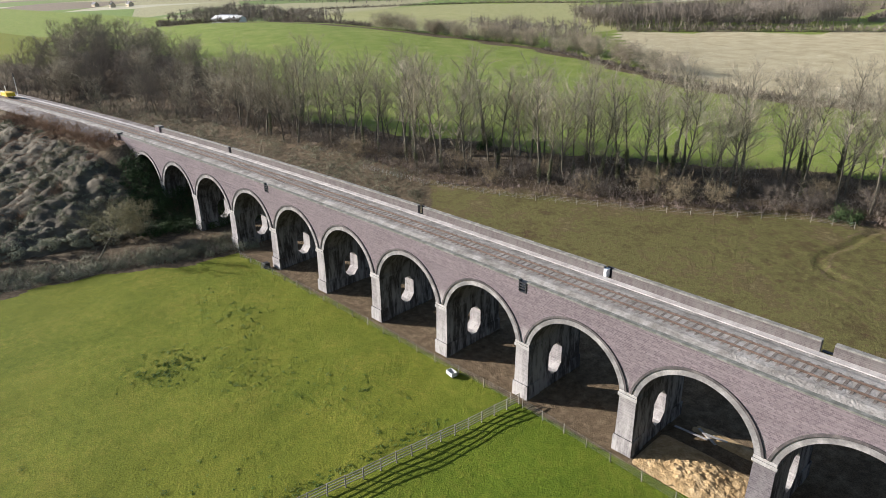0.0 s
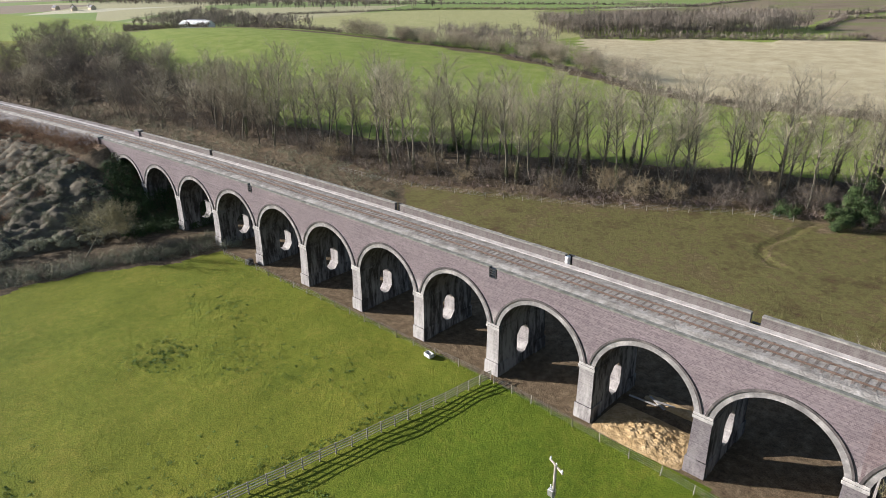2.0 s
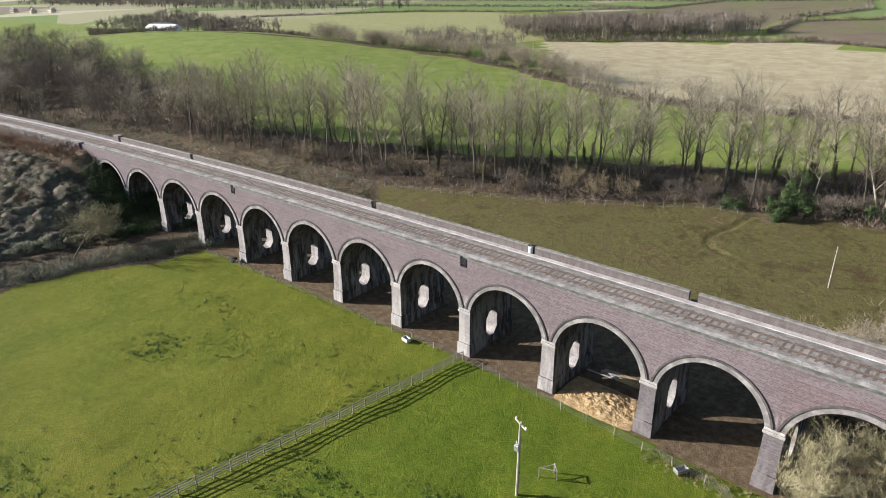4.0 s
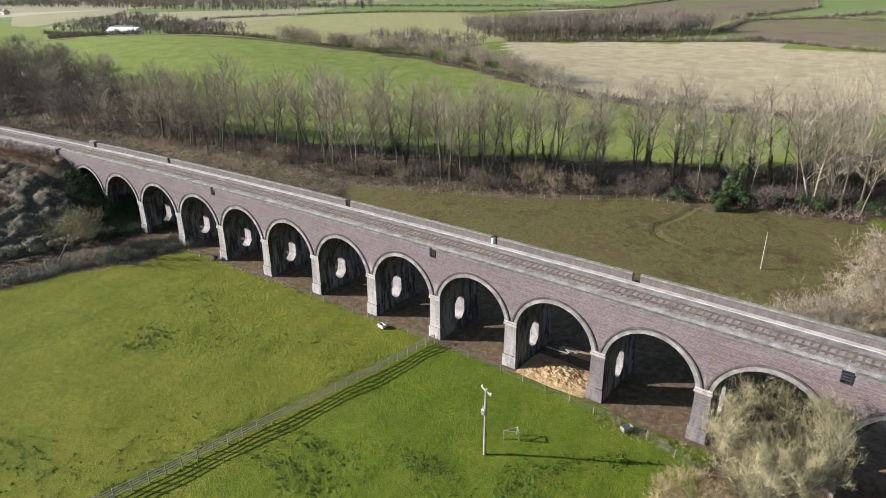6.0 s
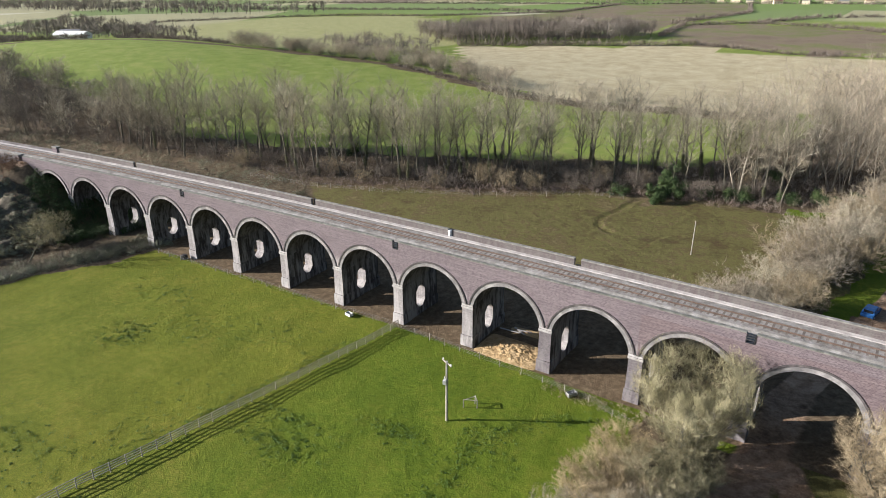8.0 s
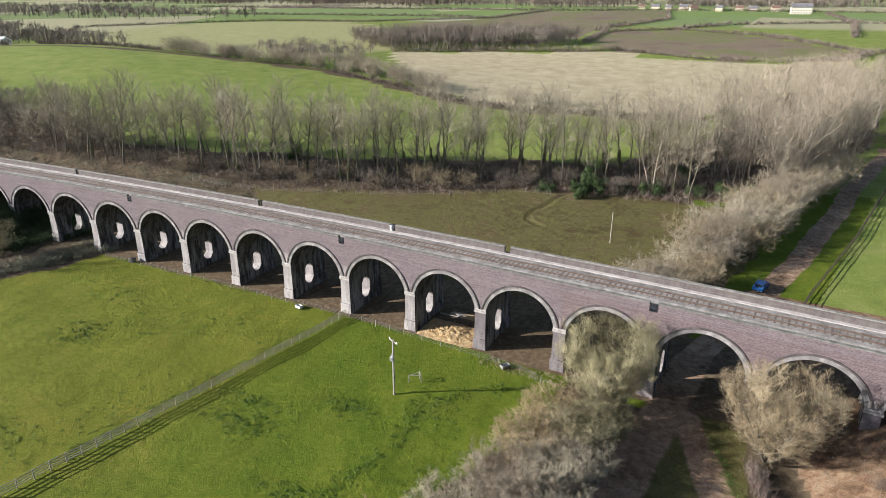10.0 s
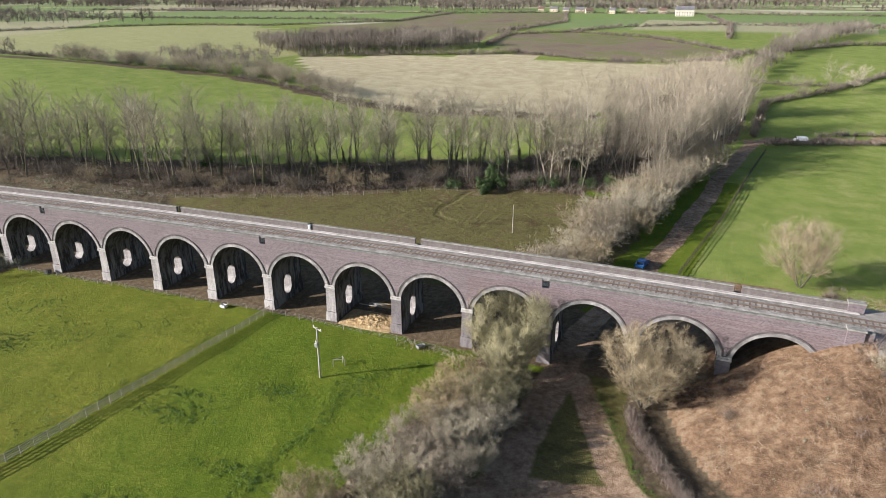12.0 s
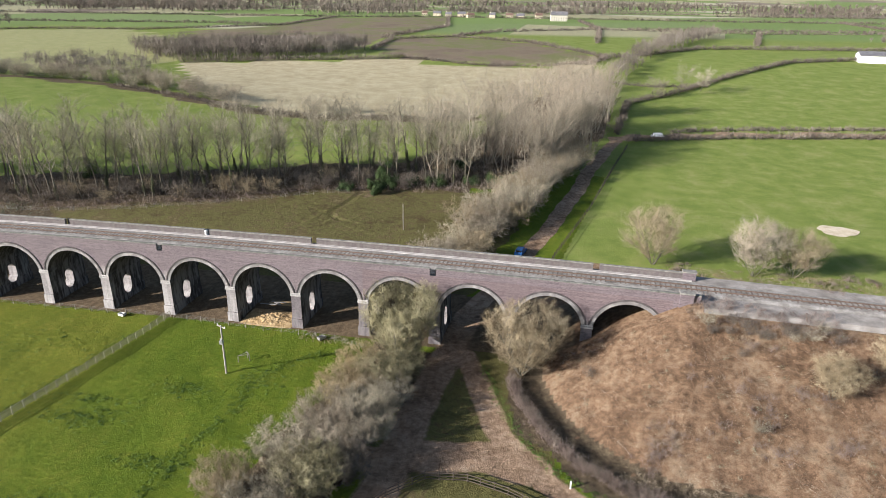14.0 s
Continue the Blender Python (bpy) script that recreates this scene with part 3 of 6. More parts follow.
def build_pier(i):
    x, pale = PIER_X[i], i <= 9
    yc, w, z1, z2 = 4.65, 1.15, 1.35, 5.0
    zb, zt = -1.6, 6.1

    def half(z):
        return 0.86 + 0.014 * (6.1 - z)
    a, c = w * 0.4, 0.85
    hole = [(yc - w, z1 + c), (yc - w, z2 - c), (yc - a, z2), (yc + a, z2), (yc + w, z2 - c), (yc + w, z1 + c), (yc + a, z1), (yc - a, z1)]
    rim = [(-0.02, zb), (-0.02, zt), (yc - a, zt), (yc + a, zt), (DEPTH + 0.02, zt), (DEPTH + 0.02, zb), (yc + a, zb), (yc - a, zb)]
    bm = bmesh.new()
    sides = []
    for s in (-1, 1):
        sides.append(([bm.verts.new((x + s * half(z), y, z)) for y, z in hole], [bm.verts.new((x + s * half(z), y, z)) for y, z in rim]))
    (h0, r0), (h1, r1) = sides
    for k in range(8):
        n = (k + 1) % 8
        for h, r in sides:
            bm.faces.new((h[k], h[n], r[n], r[k]))
        bm.faces.new((h0[k], h0[n], h1[n], h1[k]))
        bm.faces.new((r0[k], r0[n], r1[n], r1[k]))
    bmesh.ops.recalc_face_normals(bm, faces=bm.faces)
    bm.normal_update()
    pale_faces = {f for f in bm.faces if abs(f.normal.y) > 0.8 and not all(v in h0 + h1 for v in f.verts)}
    # Flanks are coloured dark for arch shade; end faces keep the pier's brick.
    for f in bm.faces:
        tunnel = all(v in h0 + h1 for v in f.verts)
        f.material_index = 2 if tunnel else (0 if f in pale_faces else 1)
    bend_mesh(bm)
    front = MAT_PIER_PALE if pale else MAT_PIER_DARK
    pier = part("pier", bm, [front, MAT_SHADE_BRICK, MAT_PIER_PALE], viaduct, "lime-streaked pale pier pierced by an opening" if pale else "dark engineering-brick pier pierced by an opening")
    bm = bmesh.new()
    for y0, y1 in ((-0.16, 3.1), (6.2, DEPTH + 0.16)):
        add_box(bm, (x - 1.0, y0, 6.1), (x + 1.0, y1, 6.45), 0.03)
        add_box(bm, (x - 0.94, y0 + 0.05, 6.45), (x + 0.94, y1 - 0.05, 6.77), 0.03)
    add_box(bm, (x - 0.9, 3.1, 6.1), (x + 0.9, 6.2, 6.77))
    # Impost faces inside the arch are painted dark to stand for its shade.
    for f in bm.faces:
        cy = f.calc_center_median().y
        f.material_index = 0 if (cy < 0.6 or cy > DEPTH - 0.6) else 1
    bend_mesh(bm)
    part("impost", bm, [MAT_IMPOST, MAT_SHADE_BRICK], pier, "pale stone impost band")
    for y0, y1 in ((-0.18, 2.0), (DEPTH - 2.0, DEPTH + 0.18)):
        bm = bmesh.new()
        add_box(bm, (x - 1.08, y0, -1.6), (x + 1.08, y1, 1.75), 0.03)
        for v in bm.verts:
            if v.co.z > 1.6:
                v.co.x = x + (v.co.x - x) * 0.96
        # Inner plinth faces likewise carry the arch shade in their colour.
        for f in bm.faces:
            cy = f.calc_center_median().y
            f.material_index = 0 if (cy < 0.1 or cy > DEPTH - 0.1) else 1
        bend_mesh(bm)
        part("plinth", bm, [front, MAT_SHADE_BRICK], pier)


for i in range(15):
    build_bay(i)
for i in range(1, 15):
    build_pier(i)


def build_parapet(y0, y1, gaps, outer, name_mat):
    """Brick parapet with a coping, broken by refuge openings; each length is a part."""
    lo, hi = -118.5, 77.4
    stops = [lo]
    for g in gaps:
        stops += [g - 0.5, g + 0.5]
    stops.append(hi)
    for a, b in zip(stops[::2], stops[1::2]):
        n = max(2, int((b - a) / 3))
        line = [(a + (b - a) * k / n) for k in range(n + 1)]
        bm = extrude_band([(x, 12.4) for x in line], [(x, TOP) for x in line], y0, y1)
        bm.normal_update()
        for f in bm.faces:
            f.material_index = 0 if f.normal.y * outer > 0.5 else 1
        bend_mesh(bm)
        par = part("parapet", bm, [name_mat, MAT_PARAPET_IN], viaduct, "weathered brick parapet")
        n = max(1, round((b - a) / (1.2 if outer > 0 else 2.4)))
        for k in range(n):
            c0, c1 = a + (b - a) * k / n + 0.003, a + (b - a) * (k + 1) / n - 0.003
            bm = bmesh.new()
            lift = 0.006 * math.sin(k * 2.3 + a)
            add_box(bm, (c0, y0 - 0.05, TOP), (c1, y1 + 0.05, TOP + 0.15 + lift), 0.01)
            bend_mesh(bm)
            part("coping_stone", bm, MAT_COPING if outer > 0 else MAT_MOSS_COPING, par)


build_parapet(0.0, 0.42, REFUGES_NEAR, -1, MAT_BRICK)
build_parapet(DEPTH - 0.45, DEPTH, REFUGES_FAR, 1, MAT_BRICK)


def build_refuge(x, far):
    """Railed platform in a parapet opening."""
    y = DEPTH + 0.45 if far else -0.06
    s = 1 if far else -1
    bm = bmesh.new()
    add_box(bm, (x - 0.48, min(y, y - 0.4 * s), 12.42), (x + 0.48, max(y, y - 0.6 * s), 12.5))
    bend_mesh(bm)
    refuge = part("refuge", bm, MAT_STEEL, viaduct, "dark steel railed refuge platform")
    if far:
        if x < 0:
            bm = bmesh.new()
            add_box(bm, (x - 0.5, DEPTH + 0.3, 12.5), (x + 0.5, DEPTH + 0.38, 13.6), 0.01)
            bend_mesh(bm)
            part("back_panel", bm, MAT_STEEL, refuge)
        return
    for k in range(3):
        z = 12.78 + 0.3 * k
        bm = bmesh.new()
        add_box(bm, (x - 0.5, y - 0.03, z), (x + 0.5, y + 0.03, z + 0.15))
        bend_mesh(bm)
        part("rail", bm, MAT_STEEL, refuge)
    for dx in (-0.45, 0.45):
        bm = bmesh.new()
        add_box(bm, (x + dx - 0.04, min(y, y - 0.35 * s), 12.5), (x + dx + 0.04, max(y, y - 0.35 * s), 13.55))
        bend_mesh(bm)
        part("post", bm, MAT_STEEL, refuge)


for x in REFUGES_NEAR:
    build_refuge(x, False)
for x in REFUGES_FAR:
    build_refuge(x, True)
cab = thing("relay_cabinet", "white metal relay cabinet in a parapet opening", "cabinet")
for nm, lo, hi, mm in (("body", (-9.08, DEPTH - 0.5, 12.5), (-8.68, DEPTH + 0.1, 13.42), MAT_WHITE), ("lid", (-9.1, DEPTH - 0.53, 13.42), (-8.65, DEPTH + 0.12, 13.48), MAT_WHITE), ("door", (-9.04, DEPTH - 0.52, 12.6), (-8.72, DEPTH - 0.5, 13.34), MAT_TROUGH)):
    bm = bmesh.new()
    add_box(bm, lo, hi, 0.015)
    bend_mesh(bm)
    part(nm, bm, mm, cab)
for x0, x1, y0, y1 in ((-119.4, -117.5, -0.35, 0.75), (74.4, 76.4, -0.35, 0.75), (-119.4, -117.5, DEPTH - 0.75, DEPTH + 0.3), (75.6, 77.6, DEPTH - 0.75, DEPTH + 0.3)):
    bm = bmesh.new()
    add_box(bm, (x0, y0, 4.0), (x1, y1, 13.75), 0.03)
    bend_mesh(bm)
    pil = part("pilaster", bm, MAT_BRICK, viaduct, "square brick end pilaster")
    bm = bmesh.new()
    add_box(bm, (x0 - 0.1, y0 - 0.1, 13.75), (x1 + 0.1, y1 + 0.1, 13.98), 0.05)
    bend_mesh(bm)
    part("cap_stone", bm, MAT_COPING, pil)
for x0, x1 in ((-118.0, -113.6), (73.6, 77.0)):
    for y0, y1 in ((0.0, 0.6), (DEPTH - 0.6, DEPTH)):
        bm = extrude_band([(x0, 2.0), ((x0 + x1) / 2, 2.0), (x1, 2.0)], [(x0, 12.4), ((x0 + x1) / 2, 12.4), (x1, 12.4)], y0, y1)
        bend_mesh(bm)
        part("abutment_wall", bm, MAT_BRICK, viaduct)
# Abutment faces under the end arches, arch shade painted in as near-black.
bm = bmesh.new()
for x0, x1 in ((-114.1, -113.2), (73.2, 74.1)):
    add_box(bm, (x0, 0.6, 2), (x1, DEPTH - 0.6, 12.3))
bend_mesh(bm)
part("abutment_face", bm, MAT_SHADE_BRICK, viaduct)


# ---- the railway on it ----
def strip(name, profile, x0, x1, step, material, label, category, kind=""):
    """A long solid of one cross profile (across, height) laid along the curve."""
    n = int((x1 - x0) / step)
    verts, faces, m = [], [], len(profile)
    for k in range(n + 1):
        x = x0 + (x1 - x0) * k / n
        for y, z in profile:
            verts.append(bent(x, y, z))
    for k in range(n):
        for j in range(m - 1):
            a = k * m + j
            faces.append((a, a + m, a + m + 1, a + 1))
    ob = mesh_object(name, verts, faces, material)
    if label:
        tagged(ob, label, category, kind=kind)
    return ob


strip("ballast_bed", [(0.4, 12.2), (0.43, 12.42), (2.2, 12.52), (3.0, 12.8), (6.8, 12.8), (7.5, 12.54), (8.76, 12.5), (8.78, 12.2)], -330, 240, 1.5, MAT_BALLAST, "grey stone ballast bed along the railway", "ballast", "structure")
strip("walkway", [(8.0, 12.45), (8.01, 12.62), (8.74, 12.63), (8.745, 12.45)], -260, 77, 1.5, MAT_WALKWAY, "pale concrete cable walkway beside the parapet", "walkway", "structure")
for x0, x1 in ((77.7, 240), (-330, -119.6)):
    strip("chippings_shoulder", [(-2.4, 12.1), (-1.4, 12.5), (2.6, 12.56), (7.4, 12.56), (10.6, 12.5), (11.4, 12.1)], x0, x1, 1.5, MAT_CHIPPINGS if x0 > 0 else MAT_DIRTY, "worn stone chippings beside the railway", "chippings", "structure")
track = thing("railway_track", "single railway track with rusty rails on timber sleepers", "railway track")
for y in (4.18, 5.68):
    r = strip("rail", [(y - 0.07, 12.84), (y - 0.07, 12.87), (y - 0.02, 12.88), (y - 0.035, 12.97), (y - 0.035, 13.0), (y + 0.035, 13.0), (y + 0.035, 12.97), (y + 0.02, 12.88), (y + 0.07, 12.87), (y + 0.07, 12.84)], -330, 240, 2.0, MAT_RAIL, "", "")
    r.parent = track
bm = bmesh.new()
add_box(bm, (-0.13, -1.3, -0.07), (0.13, 1.3, 0.07), 0.015)
for y in (-0.75, 0.75):
    add_box(bm, (-0.1, y - 0.19, 0.07), (0.1, y + 0.19, 0.12), 0.01)
sl = part("sleeper", bm, MAT_SLEEPER, track, "weathered timber sleeper with iron chairs")
SLEEPER_GAP = 0.76
sx = [-118 + SLEEPER_GAP * k for k in range(260)]
for k, x in enumerate(sx):
    px, py, pz = bent(x, 4.93, 12.748)
    m = pose(px, py, pz, 0, 0, math.degrees(math.atan(-2 * 3.6e-4 * (x + 17))))
    if k == 0:
        sl.matrix_basis = m
    else:
        shared("sleeper", sl.data, track, m)
vs, fs = [], []
for x in [-330 + SLEEPER_GAP * k for k in range(278)] + [80 + SLEEPER_GAP * k for k in range(200)]:
    b = len(vs)
    for z in (12.7, 12.83):
        for dx, dy in ((-0.13, 3.63), (0.13, 3.63), (0.13, 6.23), (-0.13, 6.23)):
            vs.append(bent(x + dx, dy, z))
    fs += [(b + 4, b + 5, b + 6, b + 7), (b, b + 1, b + 5, b + 4), (b + 1, b + 2, b + 6, b + 5), (b + 2, b + 3, b + 7, b + 6), (b + 3, b, b + 4, b + 7)]
more = mesh_object("sleeper_run", vs, fs, MAT_SLEEPER, track)
tagged(more, "weathered timber sleepers", kind="stuff")
# ---- plants: bare winter trees, shrubs, thickets ----
def limb(V, F, p, q, rp, rq, n):
    """A tapered length of branch."""
    d = (q - p).normalized()
    u = d.orthogonal().normalized()
    w = d.cross(u)
    b = len(V)
    for c, r in ((p, rp), (q, rq)):
        for k in range(n):
            a = 2 * math.pi * k / n
            V.append(c + (u * math.cos(a) + w * math.sin(a)) * r)
    for k in range(n):
        F.append((b + k, b + (k + 1) % n, b + n + (k + 1) % n, b + n + k))


def twig(V, F, p, q, r):
    u = (q - p).cross(Vector((math.sin(len(V)), math.cos(len(V) * 1.7), math.sin(len(V) * 2.3)))).normalized() * r
    b = len(V)
    V += [p - u, p + u, q]
    F.append((b, b + 1, b + 2))


def grow(seed, height, stems=1, lean=0.1, bare=0.35, reach=0.28, n1=16, n2=6, n3=5, up=0.5, girth=0.016, twig_r=0.028, droop=0.0, fan=0.55, wild=1.0):
    """A leafless tree: wood (stems and limbs) and crown (branchlets and twigs)."""
    R = random.Random(seed)
    wood, crown = ([], []), ([], [])

    def jitter(k):
        return Vector((R.uniform(-k, k), R.uniform(-k, k), R.uniform(-k, k)))

    for s in range(stems):
        az = 2 * math.pi * (s + R.random() * 0.7) / stems
        tilt = lean * R.uniform(0.5, 1.2)
        d = Vector((math.cos(az) * tilt, math.sin(az) * tilt, 1)).normalized()
        H = height * (R.uniform(0.78, 1.0) if stems > 1 else 1.0)
        r0 = girth * height * (0.55 if stems > 2 else 1.0)
        seg = 7
        p = Vector((math.cos(az), math.sin(az), 0)) * (0.25 * (stems > 1)) + Vector((0, 0, -0.4))
        line = [p]
        for k in range(seg):
            d = (d + jitter(0.09) + Vector((0, 0, 0.06 * up))).normalized()
            p = p + d * (H / seg)
            line.append(p)
        for k in range(seg):
            f0, f1 = 1 - k / seg, 1 - (k + 1) / seg
            limb(*wood, line[k], line[k + 1], r0 * (0.12 + 0.88 * f0), r0 * (0.12 + 0.88 * f1), 6 if stems < 5 else 4)
        for j in range(n1):
            f = bare + (1 - bare) * (j + R.random()) / n1
            k = min(int(f * seg), seg - 1)
            base = line[k].lerp(line[k + 1], f * seg - k)
            a = 2.4 * j + R.uniform(-0.6, 0.6)
            flat = 0.6 + 0.5 * (1 - f)
            bd = Vector((math.cos(a) * flat, math.sin(a) * flat, up * R.uniform(0.6, 1.3) - droop * (1 - f))).normalized()
            g0 = (f - bare) / (1 - bare)
            L = height * reach * (0.5 + 0.7 * math.sin(math.pi * (0.12 + 0.74 * g0))) * R.uniform(0.7, 1.25)
            br = r0 * (0.2 + 0.3 * (1 - f))
            q = base
            pts = [q]
            for m in range(3):
                bd = (bd + jitter(0.22) + Vector((0, 0, 0.12 * up - 0.1 * droop))).normalized()
                q = q + bd * (L / 3)
                pts.append(q)
            for m in range(3):
                limb(*wood, pts[m], pts[m + 1], br * (1 - 0.27 * m), br * (0.73 - 0.27 * m), 4 if stems < 3 else 3)
            for i in range(n2):
                g = 0.25 + 0.75 * (i + R.random()) / n2
                m = min(int(g * 3), 2)
                b2 = pts[m].lerp(pts[m + 1], g * 3 - m)
                dd = (bd * 0.8 + jitter(0.9 * wild) + Vector((0, 0, 0.35 * up - 0.4 * droop))).normalized()
                L2 = L * fan * R.uniform(0.6, 1.3)
                e2 = b2 + dd * L2
                twig(*crown, b2, e2 + dd * L2 * 0.2, br * 0.36 + 0.4 * twig_r)
                for t in range(n3):
                    h = 0.2 + 0.8 * (t + R.random()) / n3
                    b3 = b2.lerp(e2, h)
                    d3 = (dd * 0.8 + jitter(0.85 * wild) + Vector((0, 0, 0.3 * up - 0.5 * droop))).normalized()
                    twig(*crown, b3, b3 + d3 * L2 * R.uniform(0.4, 0.9), twig_r)
    return wood, crown


def rounded(V, height, radius, seed, per=0):
    """Draws branches that run out too far back into an uneven dome; twigs keep ragged tips."""
    R = random.Random(seed)
    mid, up = Vector((0, 0, 0.46 * height)), 0.56 * height
    k = 1.0
    for i, v in enumerate(V):
        if per and i % per == 0:
            k = R.uniform(0.84, 1.12)
        d = v - mid
        e = math.sqrt((d.x * d.x + d.y * d.y) / radius ** 2 + d.z * d.z / up ** 2)
        if e < 1e-6:
            continue
        way = d.normalized() * 2.1
        edge = k * (1.16 + 0.34 * noise.noise((way.x + seed, way.y, way.z)) + 0.14 * noise.noise((3 * way.x, 3 * way.y + seed, 3 * way.z)))
        V[i] = mid + d * (1 / (1 + (e / edge) ** 5) ** 0.2)


def clad(wood, low, high, girth, n, seed):
    """Ivy leaves round the lower stem."""
    R = np.random.RandomState(seed)
    ring = [v for v in wood[0][:84] if low < v.z < high]
    spots = [(v.x, v.y, v.z + R.uniform(-1, 1), girth * R.uniform(0.6, 1.3), 1.0) for v in ring for _ in range(3)]
    return leaves(spots, n, 0.13, R)


def tree_kind(name, label, category, bark, twigs, group="", dome=0.0, ivy=None, **how):
    t = thing(name, label, category, group=group)
    wood, crown = grow(**how)
    if dome:
        rounded(wood[0], how["height"], dome * 0.97, how["seed"])
        rounded(crown[0], how["height"], dome, how["seed"], 3)
    if ivy:
        V, F = clad(wood, *ivy, how["seed"])
        mesh_object("ivy", V.tolist(), F.tolist(), MAT_IVY_DULL, t, "dull green ivy round the stem")
    mesh_object("trunk", wood[0], wood[1], bark, t)
    mesh_object("crown", crown[0], crown[1], twigs, t)
    return t


def plant(proto, used, x, y, s=1.0, turn=None, sink=0.0, R=random.Random(5)):
    """Puts the prototype itself at its first place, and copies of it at the others."""
    m = pose(x, y, gz(x, y) - sink, 0, 0, R.uniform(0, 360) if turn is None else turn)
    if proto.name in used:
        ob = copy_thing(proto, pose(0, 0, 0))
    else:
        used.add(proto.name)
        ob = proto
    k = s * R.uniform(0.93, 1.07)
    ob.matrix_basis = m @ Matrix.Diagonal((k, k, k, 1))
    return ob


def spikes(spots, per, width, rs, upward=0.35, spread=1.0):
    """Thin blades of twig or dead stem bursting from each spot (x, y, z, radius, height)."""
    S = np.repeat(np.asarray(spots, float), per, 0)
    n = len(S)
    d = rs.normal(size=(n, 3))
    d[:, 2] = np.abs(d[:, 2]) + upward
    d /= np.linalg.norm(d, axis=1)[:, None]
    base = S[:, :3] + np.stack([rs.normal(size=n) * S[:, 3] * 0.35 * spread, rs.normal(size=n) * S[:, 3] * 0.35 * spread, rs.uniform(0, 0.55, n) * S[:, 4]], -1)
    reach = np.stack([S[:, 3], S[:, 3], S[:, 4]], -1) * rs.uniform(0.35, 0.85, (n, 1))
    tip = base + d * reach
    side = np.cross(d, rs.normal(size=(n, 3)))
    side /= np.linalg.norm(side, axis=1)[:, None] + 1e-9
    side *= (width * rs.uniform(0.6, 1.4, n))[:, None]
    V = np.stack([base - side, base + side, tip], 1).reshape(-1, 3)
    return V, np.arange(3 * n).reshape(-1, 3)


def leaves(spots, per, size, rs):
    """Small two-triangle leaves through the outer half of each clump."""
    S = np.repeat(np.asarray(spots, float), per, 0)
    n = len(S)
    d = rs.normal(size=(n, 3))
    d /= np.linalg.norm(d, axis=1)[:, None]
    c = S[:, :3] + d * np.stack([S[:, 3], S[:, 3], S[:, 4]], -1) * rs.uniform(0.55, 1.05, (n, 1))
    facing = d + rs.normal(size=(n, 3)) * 0.32
    facing[:, 2] += 0.25
    facing /= np.linalg.norm(facing, axis=1)[:, None]
    u = np.cross(facing, rs.normal(size=(n, 3)))
    u /= np.linalg.norm(u, axis=1)[:, None] + 1e-9
    w = np.cross(u, facing)
    k = (size * rs.uniform(0.6, 1.4, n))[:, None]
    V = np.stack([c - u * k, c + w * k * 0.6, c + u * k, c - w * k * 0.6], 1).reshape(-1, 3)
    return V, np.arange(4 * n).reshape(-1, 4)


def thicket(name, spots, per, width, material, label, category, seed, upward=0.35, leafy=0.0, kind="stuff", parent=None):
    rs = np.random.RandomState(seed)
    V, F = leaves(spots, per, leafy, rs) if leafy else spikes(spots, per, width, rs, upward)
    ob = mesh_object(name, V.tolist(), F.tolist(), material, parent)
    return tagged(ob, label, category, kind=kind)


def scatter(poly, n, rs, rule=None):
    px, py = [p[0] for p in poly], [p[1] for p in poly]
    out = []
    while len(out) < n:
        x, y = rs.uniform(min(px), max(px), 4 * n), rs.uniform(min(py), max(py), 4 * n)
        ok = inside(x, y, poly)
        if rule is not None:
            ok &= rule(x, y)
        out += list(zip(x[ok], y[ok]))
    return np.array(out[:n])


def spots_at(xy, r, h, rs, vary=0.4, lift=0.0):
    k = rs.uniform(1 - vary, 1 + vary, len(xy))
    return np.stack([xy[:, 0], xy[:, 1], ground_z(xy[:, 0], xy[:, 1]) + lift, r * k, h * k], -1)


def along(pts, gap, rs, wander=0.3):
    out = []
    for (ax, ay), (bx, by) in zip(pts, pts[1:]):
        n = max(1, int(math.hypot(bx - ax, by - ay) / gap))
        t = (np.arange(n) + rs.uniform(0, 1, n)) / n
        out.append(np.stack([ax + (bx - ax) * t + rs.normal(size=n) * wander, ay + (by - ay) * t + rs.normal(size=n) * wander], -1))
    return np.concatenate(out)


def hedge(pts, h, gap, per, width, material, label, seed, wander=0.35, vary=0.25):
    rs = np.random.RandomState(seed)
    xy = along(pts, gap, rs, wander)
    V, F = spikes(spots_at(xy, h * 0.55, h * 0.75, rs, vary), per, width, rs, 0.3)
    ob = mesh_object("hedge", V.tolist(), F.tolist(), material)
    return tagged(ob, label, "hedge")


rs = np.random.RandomState(11)
used = set()
SLIM = [tree_kind("bare_tree", "tall slender leafless tree in the woodland belt", "tree", MAT_BARK_GREY, MAT_TWIG_GREY, "trees of the woodland belt",
                  seed=s, height=h, lean=0.08, bare=b, reach=r, n1=20, n2=8, n3=8, up=0.85, girth=0.0145, twig_r=0.015, ivy=i)
        for s, h, b, r, i in ((3, 18, 0.36, 0.23, None), (8, 16.5, 0.3, 0.27, None), (21, 19, 0.42, 0.21, (1.0, 7.0, 0.28, 22)), (34, 15, 0.26, 0.3, None), (35, 17.5, 0.34, 0.26, None), (38, 18.5, 0.4, 0.22, (0.5, 4.0, 0.25, 16)))]
FORK = tree_kind("bare_tree", "leafless forked tree in the woodland belt", "tree", MAT_BARK_GREY, MAT_TWIG_GREY, "trees of the woodland belt",
                 seed=5, height=15, stems=3, lean=0.28, bare=0.35, reach=0.22, n1=12, n2=7, n3=7, up=0.7, girth=0.016, twig_r=0.016)
